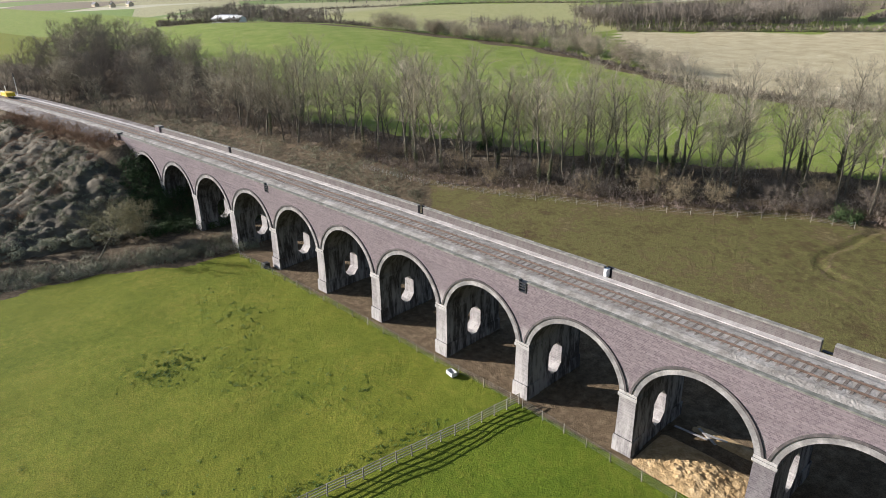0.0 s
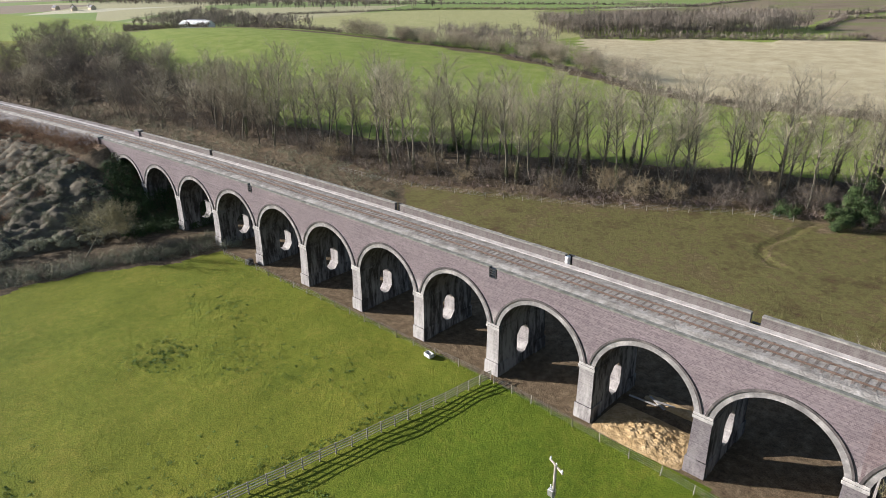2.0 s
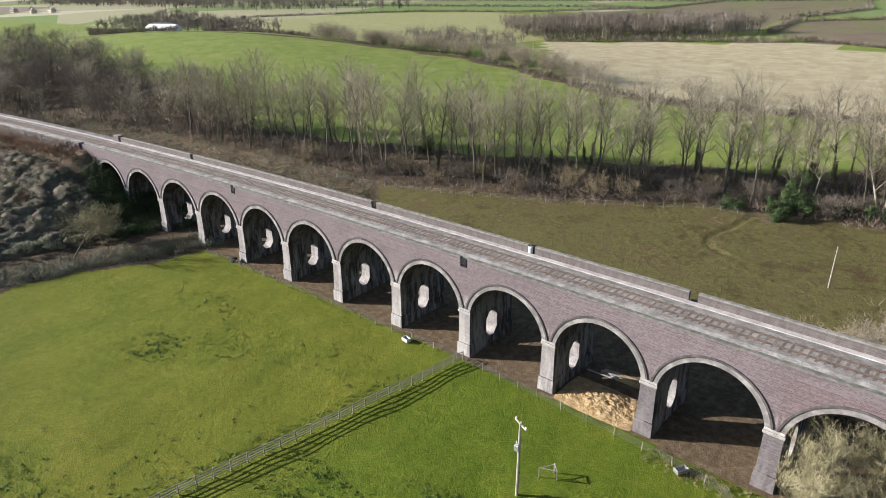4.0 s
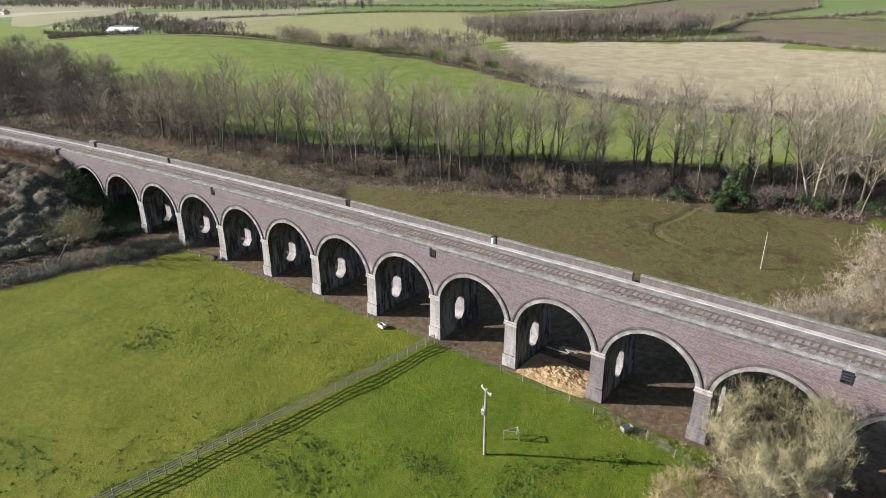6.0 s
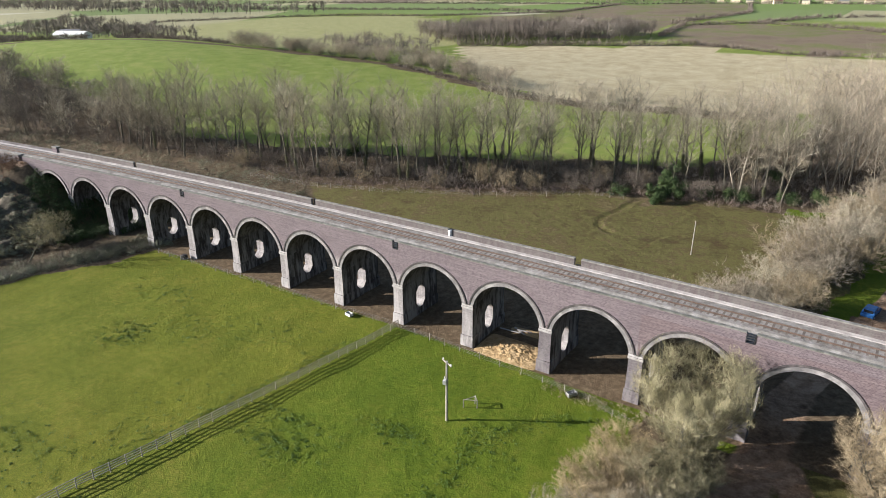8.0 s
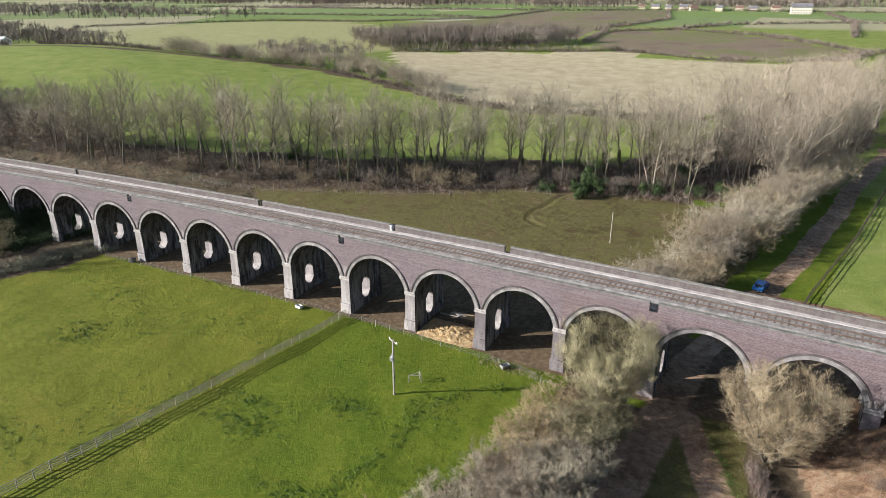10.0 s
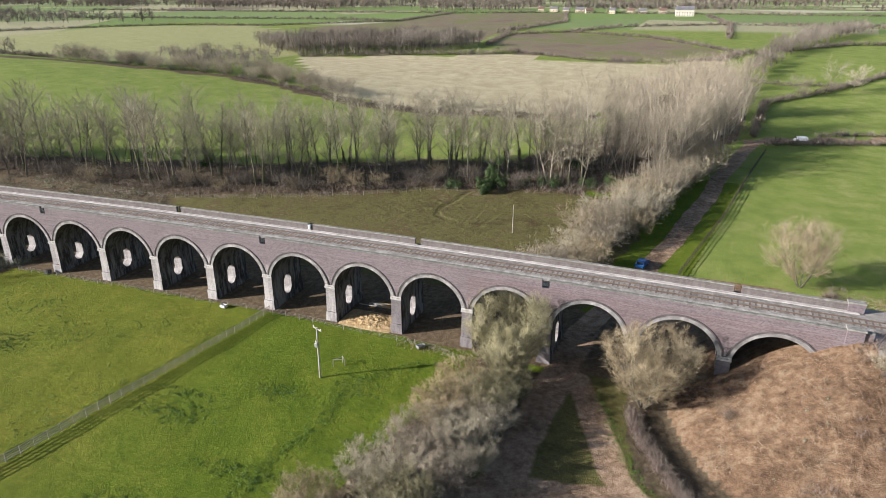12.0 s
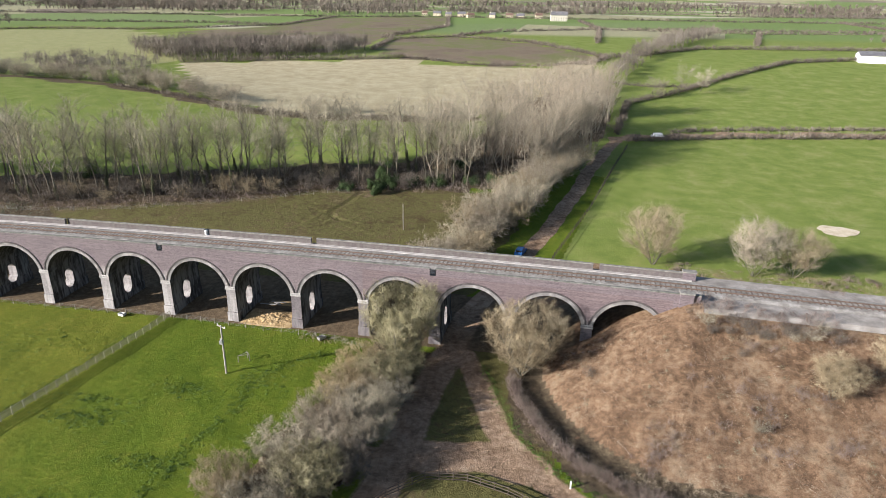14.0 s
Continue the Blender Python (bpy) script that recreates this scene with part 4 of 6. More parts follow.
DARK = [tree_kind("bare_tree", "dark leafless tree at the edge of a dense wood", "tree", MAT_BARK_GREY, mt, "trees of the dense wood",
                  seed=s, height=h, stems=st, lean=0.2, bare=0.2, reach=0.28, n1=n, n2=7, n3=8, up=0.6, girth=0.011, twig_r=0.03)
        for s, h, st, n, mt in ((51, 14, 1, 18, MAT_TWIG_GREY), (52, 12.5, 2, 10, MAT_TWIG_DARK), (53, 15, 1, 20, MAT_TWIG_FAR))]
POPLAR = [tree_kind("poplar_tree", "tall pale leafless poplar in a copse", "tree", MAT_BARK_PALE, MAT_TWIG_PALE, "poplars of the copse",
                    seed=s, height=h, stems=st, lean=0.25, bare=0.25, reach=0.3, n1=n, n2=7, n3=7, up=0.85, girth=0.0155, twig_r=0.016)
          for s, h, st, n in ((61, 20, 1, 20), (62, 18, 3, 10), (63, 21, 2, 12))]
SHRUB = [tree_kind("shrub", "pale leafless shrub with many thin stems", "shrub", mb, mt, "shrubs by the lane",
                   seed=s, height=5.6, stems=9, lean=0.9, bare=0.12, reach=0.34, n1=8, n2=7, n3=8, up=0.5, girth=0.011, twig_r=0.014, fan=0.45)
         for s, mb, mt in ((71, MAT_BARK_GREY, MAT_TWIG_PALE), (72, MAT_BARK_GREY, MAT_TWIG_GREY), (73, MAT_BARK_GREY, MAT_TWIG_TAN))]
THORN = tree_kind("shrub", "dark leafless thorn shrub at the wood edge", "shrub", MAT_BARK_GREY, MAT_TWIG_DARK, "thorns at the wood edge",
                  seed=74, height=5.0, stems=8, lean=0.9, bare=0.1, reach=0.36, n1=6, n2=6, n3=5, up=0.5, girth=0.011, twig_r=0.026)

# woodland belt beyond the pasture
R = random.Random(77)


def on_belt(u, w):
    def pick(line, u):
        f = u * (len(line) - 1)
        k = min(int(f), len(line) - 2)
        return [a + (b - a) * (f - k) for a, b in zip(line[k], line[k + 1])]
    a, b = pick(TREE_FRONT, u), pick(TREE_BACK[1:], u)
    return a[0] + (b[0] - a[0]) * w, a[1] + (b[1] - a[1]) * w


for k in range(118):
    x, y = on_belt(min(0.99, (k + R.random()) / 118), R.choice((0.25, 0.45, 0.6, 0.8)) + R.uniform(-0.1, 0.1))
    proto = R.choice(SLIM + SLIM + [FORK])
    plant(proto, used, x, y, R.uniform(0.82, 1.08))
for x, y in scatter([(-112, 42), (-150, 34), (-210, 20), (-330, 10), (-345, 60), (-260, 62), (-190, 50), (-140, 50)], 150, rs):
    plant(R.choice(DARK), used, x, y, R.uniform(0.68, 0.92) * (1.0 if x > -215 else 1.15))
for x, y in scatter([(14, 86), (44, 92), (57, 114), (70, 146), (77, 178), (60, 190), (38, 160), (22, 122)], 54, rs):
    plant(R.choice(POPLAR), used, x, y, R.uniform(0.7, 1.0))
for x, y in scatter([(30, 160), (60, 190), (77, 180), (82, 262), (60, 262), (40, 220)], 40, rs):
    plant(R.choice(POPLAR), used, x, y, R.uniform(0.45, 0.62))

for x, y in along([(46, 92), (56, 112), (63, 130), (69, 152)], 3.2, rs, 2.0):
    plant(R.choice(POPLAR), used, x, y, R.uniform(0.85, 1.0))
plant(POPLAR[2], used, 21.0, 83.0, 0.85)
# shrubs along the lane beyond the viaduct, and round the copse
for x, y in along([(27, 20), (36, 24), (41, 32), (45, 48), (51, 73), (58, 96), (64, 116)], 1.1, rs, 1.8):
    plant(SHRUB[R.choice((0, 0, 1, 2))], used, x - 2.4 - R.random() * 6 * (y < 60), y + R.uniform(0, 3), R.uniform(0.75, 1.15) * (1.05 if y < 45 else 1.4))
for x, y in scatter([(20, 16), (30, 15), (38, 20), (42, 38), (34, 42), (26, 32)], 24, rs):
    plant(R.choice(SHRUB), used, x, y, R.uniform(0.6, 1.0))
for x, y in along([(-245, 166), (-175, 172), (-130, 172), (-104, 164), (-78, 152)], 3.6, rs, 3.0):
    plant(R.choice((SHRUB[0], SHRUB[1], SHRUB[1])), used, x, y, R.uniform(0.8, 1.7))
for x, y, s in ((-42, 153, 1.5), (-36, 156, 1.0), (-200, 178, 1.3), (-208, 180, 1.1), (-26, 158, 0.9), (-15, 160, 0.8), (8, 165, 1.0), (16, 160, 1.1)):
    plant(SHRUB[1], used, x, y, s)

for k in range(44):
    x, y = on_belt(R.uniform(0.12, 0.97), R.uniform(0.05, 0.4))
    plant(R.choice((THORN, THORN, SHRUB[2])), used, x, y, R.uniform(0.55, 1.0))
# trees that stand on their own
ASH = tree_kind("ash_tree", "round olive-twigged leafless ash beside a pier", "tree", MAT_BARK_GREY, MAT_TWIG_OLIVE,
                dome=5.6, seed=91, height=11.8, stems=16, lean=0.8, bare=0.1, reach=0.24, n1=18, n2=11, n3=16, up=0.8, girth=0.013, twig_r=0.013, fan=0.36, wild=0.85)
plant(ASH, used, 33.0, -6.8, 1.12, 20)
ASH2 = tree_kind("ash_tree", "broad pale leafless ash beside the earth track", "tree", MAT_BARK_GREY, MAT_TWIG_TAN,
                 dome=6.3, seed=92, height=11.4, stems=12, lean=0.85, bare=0.14, reach=0.26, n1=18, n2=10, n3=16, up=0.6, girth=0.014, twig_r=0.013, fan=0.36, wild=0.9)
plant(ASH2, used, 51.8, -7.2, 1.14, 140)
for x, y, s, wide, mt, mb, lab in ((27.5, -13.5, 5.4, 3.8, MAT_TWIG_GOLD, MAT_BARK_GREY, "golden-twigged leafless willow bush at the meadow edge"),
                                   (32.6, -16.0, 6.6, 4.3, MAT_TWIG_OLIVE, MAT_BARK_GREY, "olive-grey leafless thorn bush at the lane side"),
                                   (26.6, -20.0, 4.8, 3.6, MAT_TWIG_GOLD, MAT_BARK_GREY, "tawny leafless bush at the meadow edge"),
                                   (32.0, -23.5, 6.2, 4.2, MAT_TWIG_GREY, MAT_BARK_GREY, "grey tangled leafless bush at the lane side"),
                                   (27.0, -27.0, 5.8, 4.4, MAT_TWIG_PALE, MAT_BARK_PALE, "silvery leafless bush at the meadow edge"),
                                   (31.2, -31.0, 6.0, 4.0, MAT_TWIG_PALE, MAT_BARK_GREY, "pale grey leafless bush at the lane side"),
                                   (24.6, -34.0, 5.2, 4.2, MAT_TWIG_GREY, MAT_BARK_GREY, "grey-brown leafless bush at the meadow edge"),
                                   (29.6, -38.0, 5.8, 4.3, MAT_TWIG_OLIVE, MAT_BARK_GREY, "mossy leafless bush at the lane side"),
                                   (19.6, -40.0, 4.8, 4.2, MAT_TWIG_TAN, MAT_BARK_PALE, "low tan leafless bush in the meadow"),
                                   (25.4, -43.0, 5.2, 4.2, MAT_TWIG_GREY, MAT_BARK_GREY, "grey leafless bush at the lane side"),
                                   (34.2, -12.2, 5.4, 3.4, MAT_TWIG_OLIVE, MAT_BARK_GREY, "mossy grey leafless bush below the ash"),
                                   (34.0, -20.0, 5.0, 3.2, MAT_TWIG_GREY, MAT_BARK_GREY, "grey leafless bush at the lane side"),
                                   (33.6, -27.4, 5.2, 3.4, MAT_TWIG_GREY, MAT_BARK_PALE, "silver-grey leafless bush at the lane side"),
                                   (32.6, -35.0, 4.8, 3.4, MAT_TWIG_DARK, MAT_BARK_GREY, "dark leafless bush at the lane side"),
                                   (29.6, -19.4, 5.8, 3.6, MAT_TWIG_TAN, MAT_BARK_GREY, "tan leafless bush in the bushy strip")):
    t = tree_kind("bush", lab, "bush", mb, mt, dome=wide * 1.22, seed=int(100 + x * 7 - y), height=s * 1.12, stems=15, lean=1.05, bare=0.08, reach=0.34, n1=12, n2=9, n3=14, up=0.6, girth=0.014, twig_r=0.012, fan=0.36, wild=1.0)
    plant(t, used, x, y, 1.0)
for x, y, s, h, wide, mt in ((77, 40, 201, 12.6, 7.4, MAT_TWIG_TAN), (97, 38, 202, 12.0, 6.0, MAT_TWIG_PALE), (105, 39, 203, 11.0, 5.8, MAT_TWIG_TAN)):
    t = tree_kind("field_tree", "leafless round-crowned tree standing at the foot of the embankment", "tree", MAT_BARK_GREY, mt, "trees below the embankment",
                  dome=wide, seed=s, height=h, stems=7, lean=0.75, bare=0.16, reach=0.4, n1=17, n2=10, n3=13, up=0.7, girth=0.014, twig_r=0.014, fan=0.38)
    plant(t, used, x, y)
for x, y, s, h, st in ((-86.0, -19.5, 211, 10, 1), (-90, -12, 212, 8, 4), (92, -16, 213, 6.5, 7), (100, -13, 214, 6, 6), (110, 231, 215, 13, 1), (122, 243, 216, 11, 2), (100, 222, 217, 9, 2)):
    t = tree_kind("small_tree", "small leafless tree on scrubby ground", "tree", MAT_BARK_GREY, MAT_TWIG_OLIVE if x < 0 else MAT_TWIG_TAN if y < 0 else MAT_TWIG_GREY,
                  dome=h * 0.62 if y < 0 else 0.0, seed=s, height=h, stems=st, lean=0.5, bare=0.25 if st > 1 else 0.36, reach=0.36, n1=18, n2=9, n3=13, up=0.45, girth=0.018 if x < 0 else 0.014, twig_r=0.018 if x < 0 else 0.013, fan=0.42)
    plant(t, used, x, y)

# thickets under the trees and on the banks
belt_poly = TREE_FRONT + TREE_BACK[::-1]
xy = scatter(belt_poly, 1900, rs)
thicket("underwood", spots_at(xy, 1.4, 1.7, rs, 0.7), 16, 0.035, MAT_TWIG_DARK, "dark tangled underwood beneath the belt of trees", "underwood", 301)
xy = scatter([(-112, 42), (-150, 34), (-210, 20), (-330, 10), (-340, 40), (-230, 58), (-150, 56)], 1000, rs)
thicket("underwood", spots_at(xy, 1.8, 2.6, rs, 0.6), 16, 0.06, MAT_TWIG_DARK, "dark underwood in the dense wood", "underwood", 313)
xy = along(TREE_FRONT[2:], 0.6, rs, 1.3)
thicket("bramble_edge", spots_at(xy, 1.0, 1.3, rs, 0.6), 22, 0.04, MAT_TWIG_PURPLE, "brown bramble fringe along the wood", "brambles", 302)
xy = scatter([(-150, 20), (-66, 16), (-60, 30), (-74, 42), (-95, 41), (-150, 36), (-250, 30), (-250, 14)], 1500, rs)
thicket("bramble_scrub", spots_at(xy, 1.4, 1.1, rs, 0.5), 70, 0.13, MAT_BRAMBLE, "grey-green bramble scrub below the embankment", "scrub", 303, leafy=0.11)
xy = scatter([(10, 76), (50, 84), (64, 118), (76, 160), (72, 185), (40, 165), (20, 120)], 1000, rs)
thicket("underwood", spots_at(xy, 1.5, 1.9, rs, 0.6), 16, 0.05, MAT_TWIG_DARK, "dark underwood beneath the poplars", "underwood", 304)


def on_bank(x, y):
    return (ground_z(x, y) > 0.8) & (np.abs(y - arc(x) - 4.6) > 6.0)


east = [(56, 2), (52, -8), (54, -20), (60, -30), (75, -36), (125, -44), (200, -60), (200, 40), (80, 40), (76, 11), (72, 0)]
def patchy(x, y, k):
    """Uneven cover from 0 to 1."""
    f = [noise.noise((0.16 * a, 0.16 * b, 7 * k)) + 0.7 * noise.noise((0.55 * a, 0.55 * b, 3 * k)) for a, b in zip(np.ravel(x), np.ravel(y))]
    return np.clip(0.5 + 0.9 * np.array(f), 0, 1)


def patches(k, low):
    def rule(x, y):
        u = np.modf(np.abs(np.sin(x * 12.9 + y * 78.2) * 43758.5))[0]
        return on_bank(x, y) & (low + (1 - low) * patchy(x, y, k) ** 2 > u)
    return rule


xy = scatter(east, 6500, rs, patches(0.4, 0.12))
thicket("dead_bracken", spots_at(xy, 0.6, 0.5, rs, 0.7), 16, 0.018, MAT_RUST, "rust-brown dead bracken over the embankment", "bracken", 305, 0.1)
xy = np.concatenate([scatter(east, 4200, rs, patches(2.1, 0.08)), scatter([(66, -26), (90, -30), (120, -38), (120, -46), (78, -37), (64, -31)], 1300, rs)])
thicket("dead_grass", spots_at(xy, 0.6, 0.45, rs, 0.6), 16, 0.016, MAT_STRAW, "bleached dead grass over the embankment", "dead grass", 306, 0.2)
heads = scatter(east, 170, rs, on_bank)
xy = np.concatenate([heads[k] + rs.normal(size=(rs.randint(4, 16), 2)) * (1.3, 0.9) for k in range(170)] + [along([(76.5, -3.2), (84, -5), (95, -7)], 0.16, rs, 1.2)])
thicket("bank_thorns", spots_at(xy, 0.8, 1.0, rs, 0.6), 40, 0.02, MAT_TWIG_PURPLE, "low thorn scrub in clumps over the embankment", "scrub", 307)
xy = scatter(east, 420, rs, patches(4.4, 0.02))
thicket("bank_brambles", spots_at(xy, 0.45, 0.35, rs, 0.6), 40, 0.02, MAT_BRAMBLE, "grey-green bramble leaves among the bracken", "scrub", 317, leafy=0.07)


def brushwood(n, seed):
    """Cut sticks lying about on the slope, most of them pointing down it."""
    r2 = np.random.RandomState(seed)
    at = scatter(east, n, r2, lambda x, y: on_bank(x, y) & (x < 125))
    ang = r2.normal(size=n) * 0.8 - 1.4
    L = r2.uniform(0.3, 1.7, n)
    far = at + np.stack([np.cos(ang) * L, np.sin(ang) * L], -1)
    a = np.column_stack([at, ground_z(at[:, 0], at[:, 1]) + r2.uniform(0.12, 0.4, n)])
    b = np.column_stack([far, ground_z(far[:, 0], far[:, 1]) + r2.uniform(0.12, 0.7, n)])
    V, F = [], []
    for p, q, r in zip(a, b, r2.uniform(0.006, 0.017, n)):
        limb(V, F, Vector(p), Vector(q), r, r * 0.5, 3)
    tagged(mesh_object("brushwood", V, F, MAT_STICKS), "bleached cut brushwood strewn over the embankment", "brushwood", kind="stuff")


brushwood(2400, 318)
for k in range(46):
    x, y = scatter(east, 1, rs, on_bank)[0] if k < 24 else (R.uniform(77, 97), R.uniform(-8.5, -4.5))
    if x < 130 and abs(y - arc(x) - 4.6) > 7:
        plant(R.choice((THORN, THORN, SHRUB[1])), used, x, y, R.uniform(0.2, 0.42))
west = [(-89, -1), (-91, -14), (-93, -30), (-105, -44), (-150, -52), (-175, -20), (-170, -7), (-116, -2.5)]


def bramble_top(x, y):
    """Height of the bramble mass over the ground: ridges running down the slope, broken into mounds."""
    ridge = np.abs(np.sin(0.3 * x + 0.1 * y + 0.8 * np.sin(0.21 * y))) ** 0.8
    lumps = np.array([noise.noise((0.3 * a, 0.3 * b, 4.0)) + 0.5 * noise.noise((0.9 * a, 0.9 * b, 9.0)) for a, b in zip(np.ravel(x), np.ravel(y))]).reshape(np.shape(x))
    return np.maximum(0.15, 0.7 + 1.1 * ridge + 1.5 * lumps)


def bramble_mass():
    xs, ys = np.arange(-176, -87, 0.6), np.arange(-53, -0.5, 0.6)
    X, Y = np.meshgrid(xs, ys)
    v = Y - arc(X)
    fade = inside(X, Y, west) * smooth(1.0, 4.5, near_line(X, Y, west + west[:1])) * smooth(4.5, 8.0, -v)
    Z = ground_z(X, Y) - 0.1 + fade * bramble_top(X, Y)
    keep = fade > 0.01
    nx = len(xs)
    at = [j * nx + i for j in range(len(ys) - 1) for i in range(nx - 1) if keep[j:j + 2, i:i + 2].all()]
    faces = [(a, a + 1, a + nx + 1, a + nx) for a in at]
    used_at = sorted({k for f in faces for k in f})
    slot = {k: n for n, k in enumerate(used_at)}
    P = np.stack([X, Y, Z], -1).reshape(-1, 3)
    ob = mesh_object("bramble_mass", P[used_at].tolist(), [tuple(slot[k] for k in f) for f in faces], MAT_BRAMBLE_STEMS, smooth_faces=True)
    tagged(ob, "tangled bramble stems in mounds over the steep embankment", "scrub", kind="stuff")


bramble_mass()
xy = scatter(west, 3000, rs, lambda x, y: (y - arc(x) < -6))
green = np.array([noise.noise((0.09 * a, 0.09 * b, 2.0)) for a, b in xy]) + 0.25 * (xy[:, 0] > -112) - 0.012 * (xy[:, 1] + 20)
sp = spots_at(xy, 0.7, 0.4, rs, 0.5, bramble_top(xy[:, 0], xy[:, 1]) - 0.25)
thicket("bramble_scrub", sp[green > -0.2], 120, 0.13, MAT_BRAMBLE, "grey-green bramble mounds over the steep embankment", "scrub", 308, leafy=0.1)
thicket("dead_bracken", sp[green < 0.08], 44, 0.022, MAT_RUST, "tan and rust-brown dead bracken over the bramble mounds", "bracken", 319, 0.25)
xy = scatter([(-89, -1), (-91, -12), (-98, -14), (-108, -8), (-112, -3)], 60, rs)
thicket("ivy_thicket", spots_at(xy, 1.5, 1.5, rs, 0.5, 0.7), 170, 0.13, MAT_IVY, "dark evergreen clumps among the brambles", "ivy", 314, leafy=0.13)
xy = np.concatenate([scatter([(-93, -30), (-105, -44), (-150, -52), (-130, -30)], 500, rs), along([(-117, -5.5), (-140, -8), (-175, -12)], 0.12, rs, 1.2), along([(-117, -6), (-112, -18), (-108, -30)], 0.2, rs, 1.5)])
thicket("dead_bracken", spots_at(xy, 1.1, 1.3, rs, 0.5, 0.3), 26, 0.03, MAT_RUST, "tan and rust-brown dead bracken among the brambles", "bracken", 309, 0.2)
xy = scatter([(-116, 12), (-118, 20), (-170, 30), (-220, 24), (-220, -4), (-170, 9)], 700, rs, lambda x, y: y - arc(x) > 11.5)
thicket("dead_grass", spots_at(xy, 0.9, 0.8, rs, 0.5), 16, 0.03, MAT_STRAW, "bleached dead grass along the cutting", "dead grass", 316)
xy = scatter([(-86, 1), (-90, -10), (-99, -12), (-113, -3), (-112, 11), (-84, 11)], 260, rs)
thicket("ivy_thicket", spots_at(xy, 1.5, 1.6, rs, 0.5, 0.5), 190, 0.13, MAT_IVY, "dark evergreen ivy thicket against the first arches", "ivy", 310, leafy=0.13)
xy = scatter([(-72, 2), (-74, -6), (-79, -18), (-82, -34), (-84, -60), (-93, -60), (-89, -30), (-83, -10), (-80, 3)], 460, rs)
thicket("bramble_hedge", spots_at(xy, 1.3, 1.4, rs, 0.5), 200, 0.12, MAT_BRAMBLE, "bramble and thorn belt at the meadow edge", "scrub", 311, leafy=0.1)
xy = scatter([(-72, 2), (-74, -6), (-79, -18), (-82, -34), (-84, -60), (-93, -60), (-89, -30), (-83, -10), (-80, 3)], 200, rs)
thicket("thorn_belt", spots_at(xy, 1.4, 1.4, rs, 0.5), 22, 0.04, MAT_TWIG_DARK, "dark thorn stems at the meadow edge", "scrub", 312)
for x, y, r, h, n in ((6, 70.5, 2.4, 2.6, 16), (10, 74, 2.0, 3.2, 14), (-2, 71, 1.8, 1.6, 8), (99, -24, 1.6, 3.0, 14), (31, 84, 2.2, 2.0, 10), (-74, 61, 1.2, 3.4, 8), (7.5, 75, 1.6, 6.5, 22), (15, 78, 2.4, 1.6, 10), (22, 80, 2.6, 2.2, 12), (38, 86, 2.4, 2.4, 12), (45, 91, 2.0, 1.8, 9), (27, 90, 1.6, 4.5, 12)):
    pts = np.array([(x + R.uniform(-r, r), y + R.uniform(-r, r)) for _ in range(n)])
    sp = spots_at(pts, 1.1, 1.1, rs, 0.3)
    sp[:, 2] += rs.uniform(0.2, h, n)
    V, F = leaves(sp, 260, 0.13, rs)
    tagged(mesh_object("evergreen_bush", V.tolist(), F.tolist(), MAT_IVY), "dark green evergreen bush at the wood edge", "bush")

xy = along([(77, 18), (100, 21), (140, 18), (220, 4)], 0.5, rs, 2.2)
thicket("thorn_belt", spots_at(xy, 1.2, 1.4, rs, 0.5), 26, 0.035, MAT_TWIG_PURPLE, "brown thorn scrub below the railway", "scrub", 315)
xy = scatter([(78, 14), (140, 8), (220, -8), (220, 16), (140, 30), (100, 33), (79, 30)], 2600, rs, lambda x, y: y - arc(x) > 13)
thicket("dead_grass", spots_at(xy, 0.9, 0.9, rs, 0.6), 20, 0.026, MAT_STRAW, "bleached dead grass beside the railway", "dead grass", 320)
thicket("dead_bracken", spots_at(xy[::2] + 0.4, 1.0, 1.1, rs, 0.6), 24, 0.026, MAT_RUST, "brown dead bracken beside the railway", "bracken", 321)
# hedges
pts = along([(45.6, -6), (48.5, -13), (51.6, -20.5), (56.2, -27.6), (61.5, -31.8), (70, -35.5)], 0.1, rs, 0.5)
thicket("verge_grass", spots_at(pts, 0.32, 0.14, rs, 0.6), 20, 0.04, MAT_WEED, "rank green verge between the track and the hedge", "grass", 652, leafy=0.065)
hedge([(50.6, -9.2), (51.4, -12), (53.5, -17), (57.5, -24), (61.5, -28), (66, -31), (76, -34), (100, -40)], 1.7, 0.26, 46, 0.02, MAT_TWIG_DARK, "dark inner growth of the clipped hedge", 400, 0.25)
hedge([(50.3, -9), (51, -12), (53, -17), (57, -24), (61, -28), (66, -31), (76, -34), (100, -40), (140, -50)], 1.9, 0.28, 60, 0.022, MAT_TWIG_PURPLE, "clipped purple-brown hedge below the embankment", 401, 0.3)
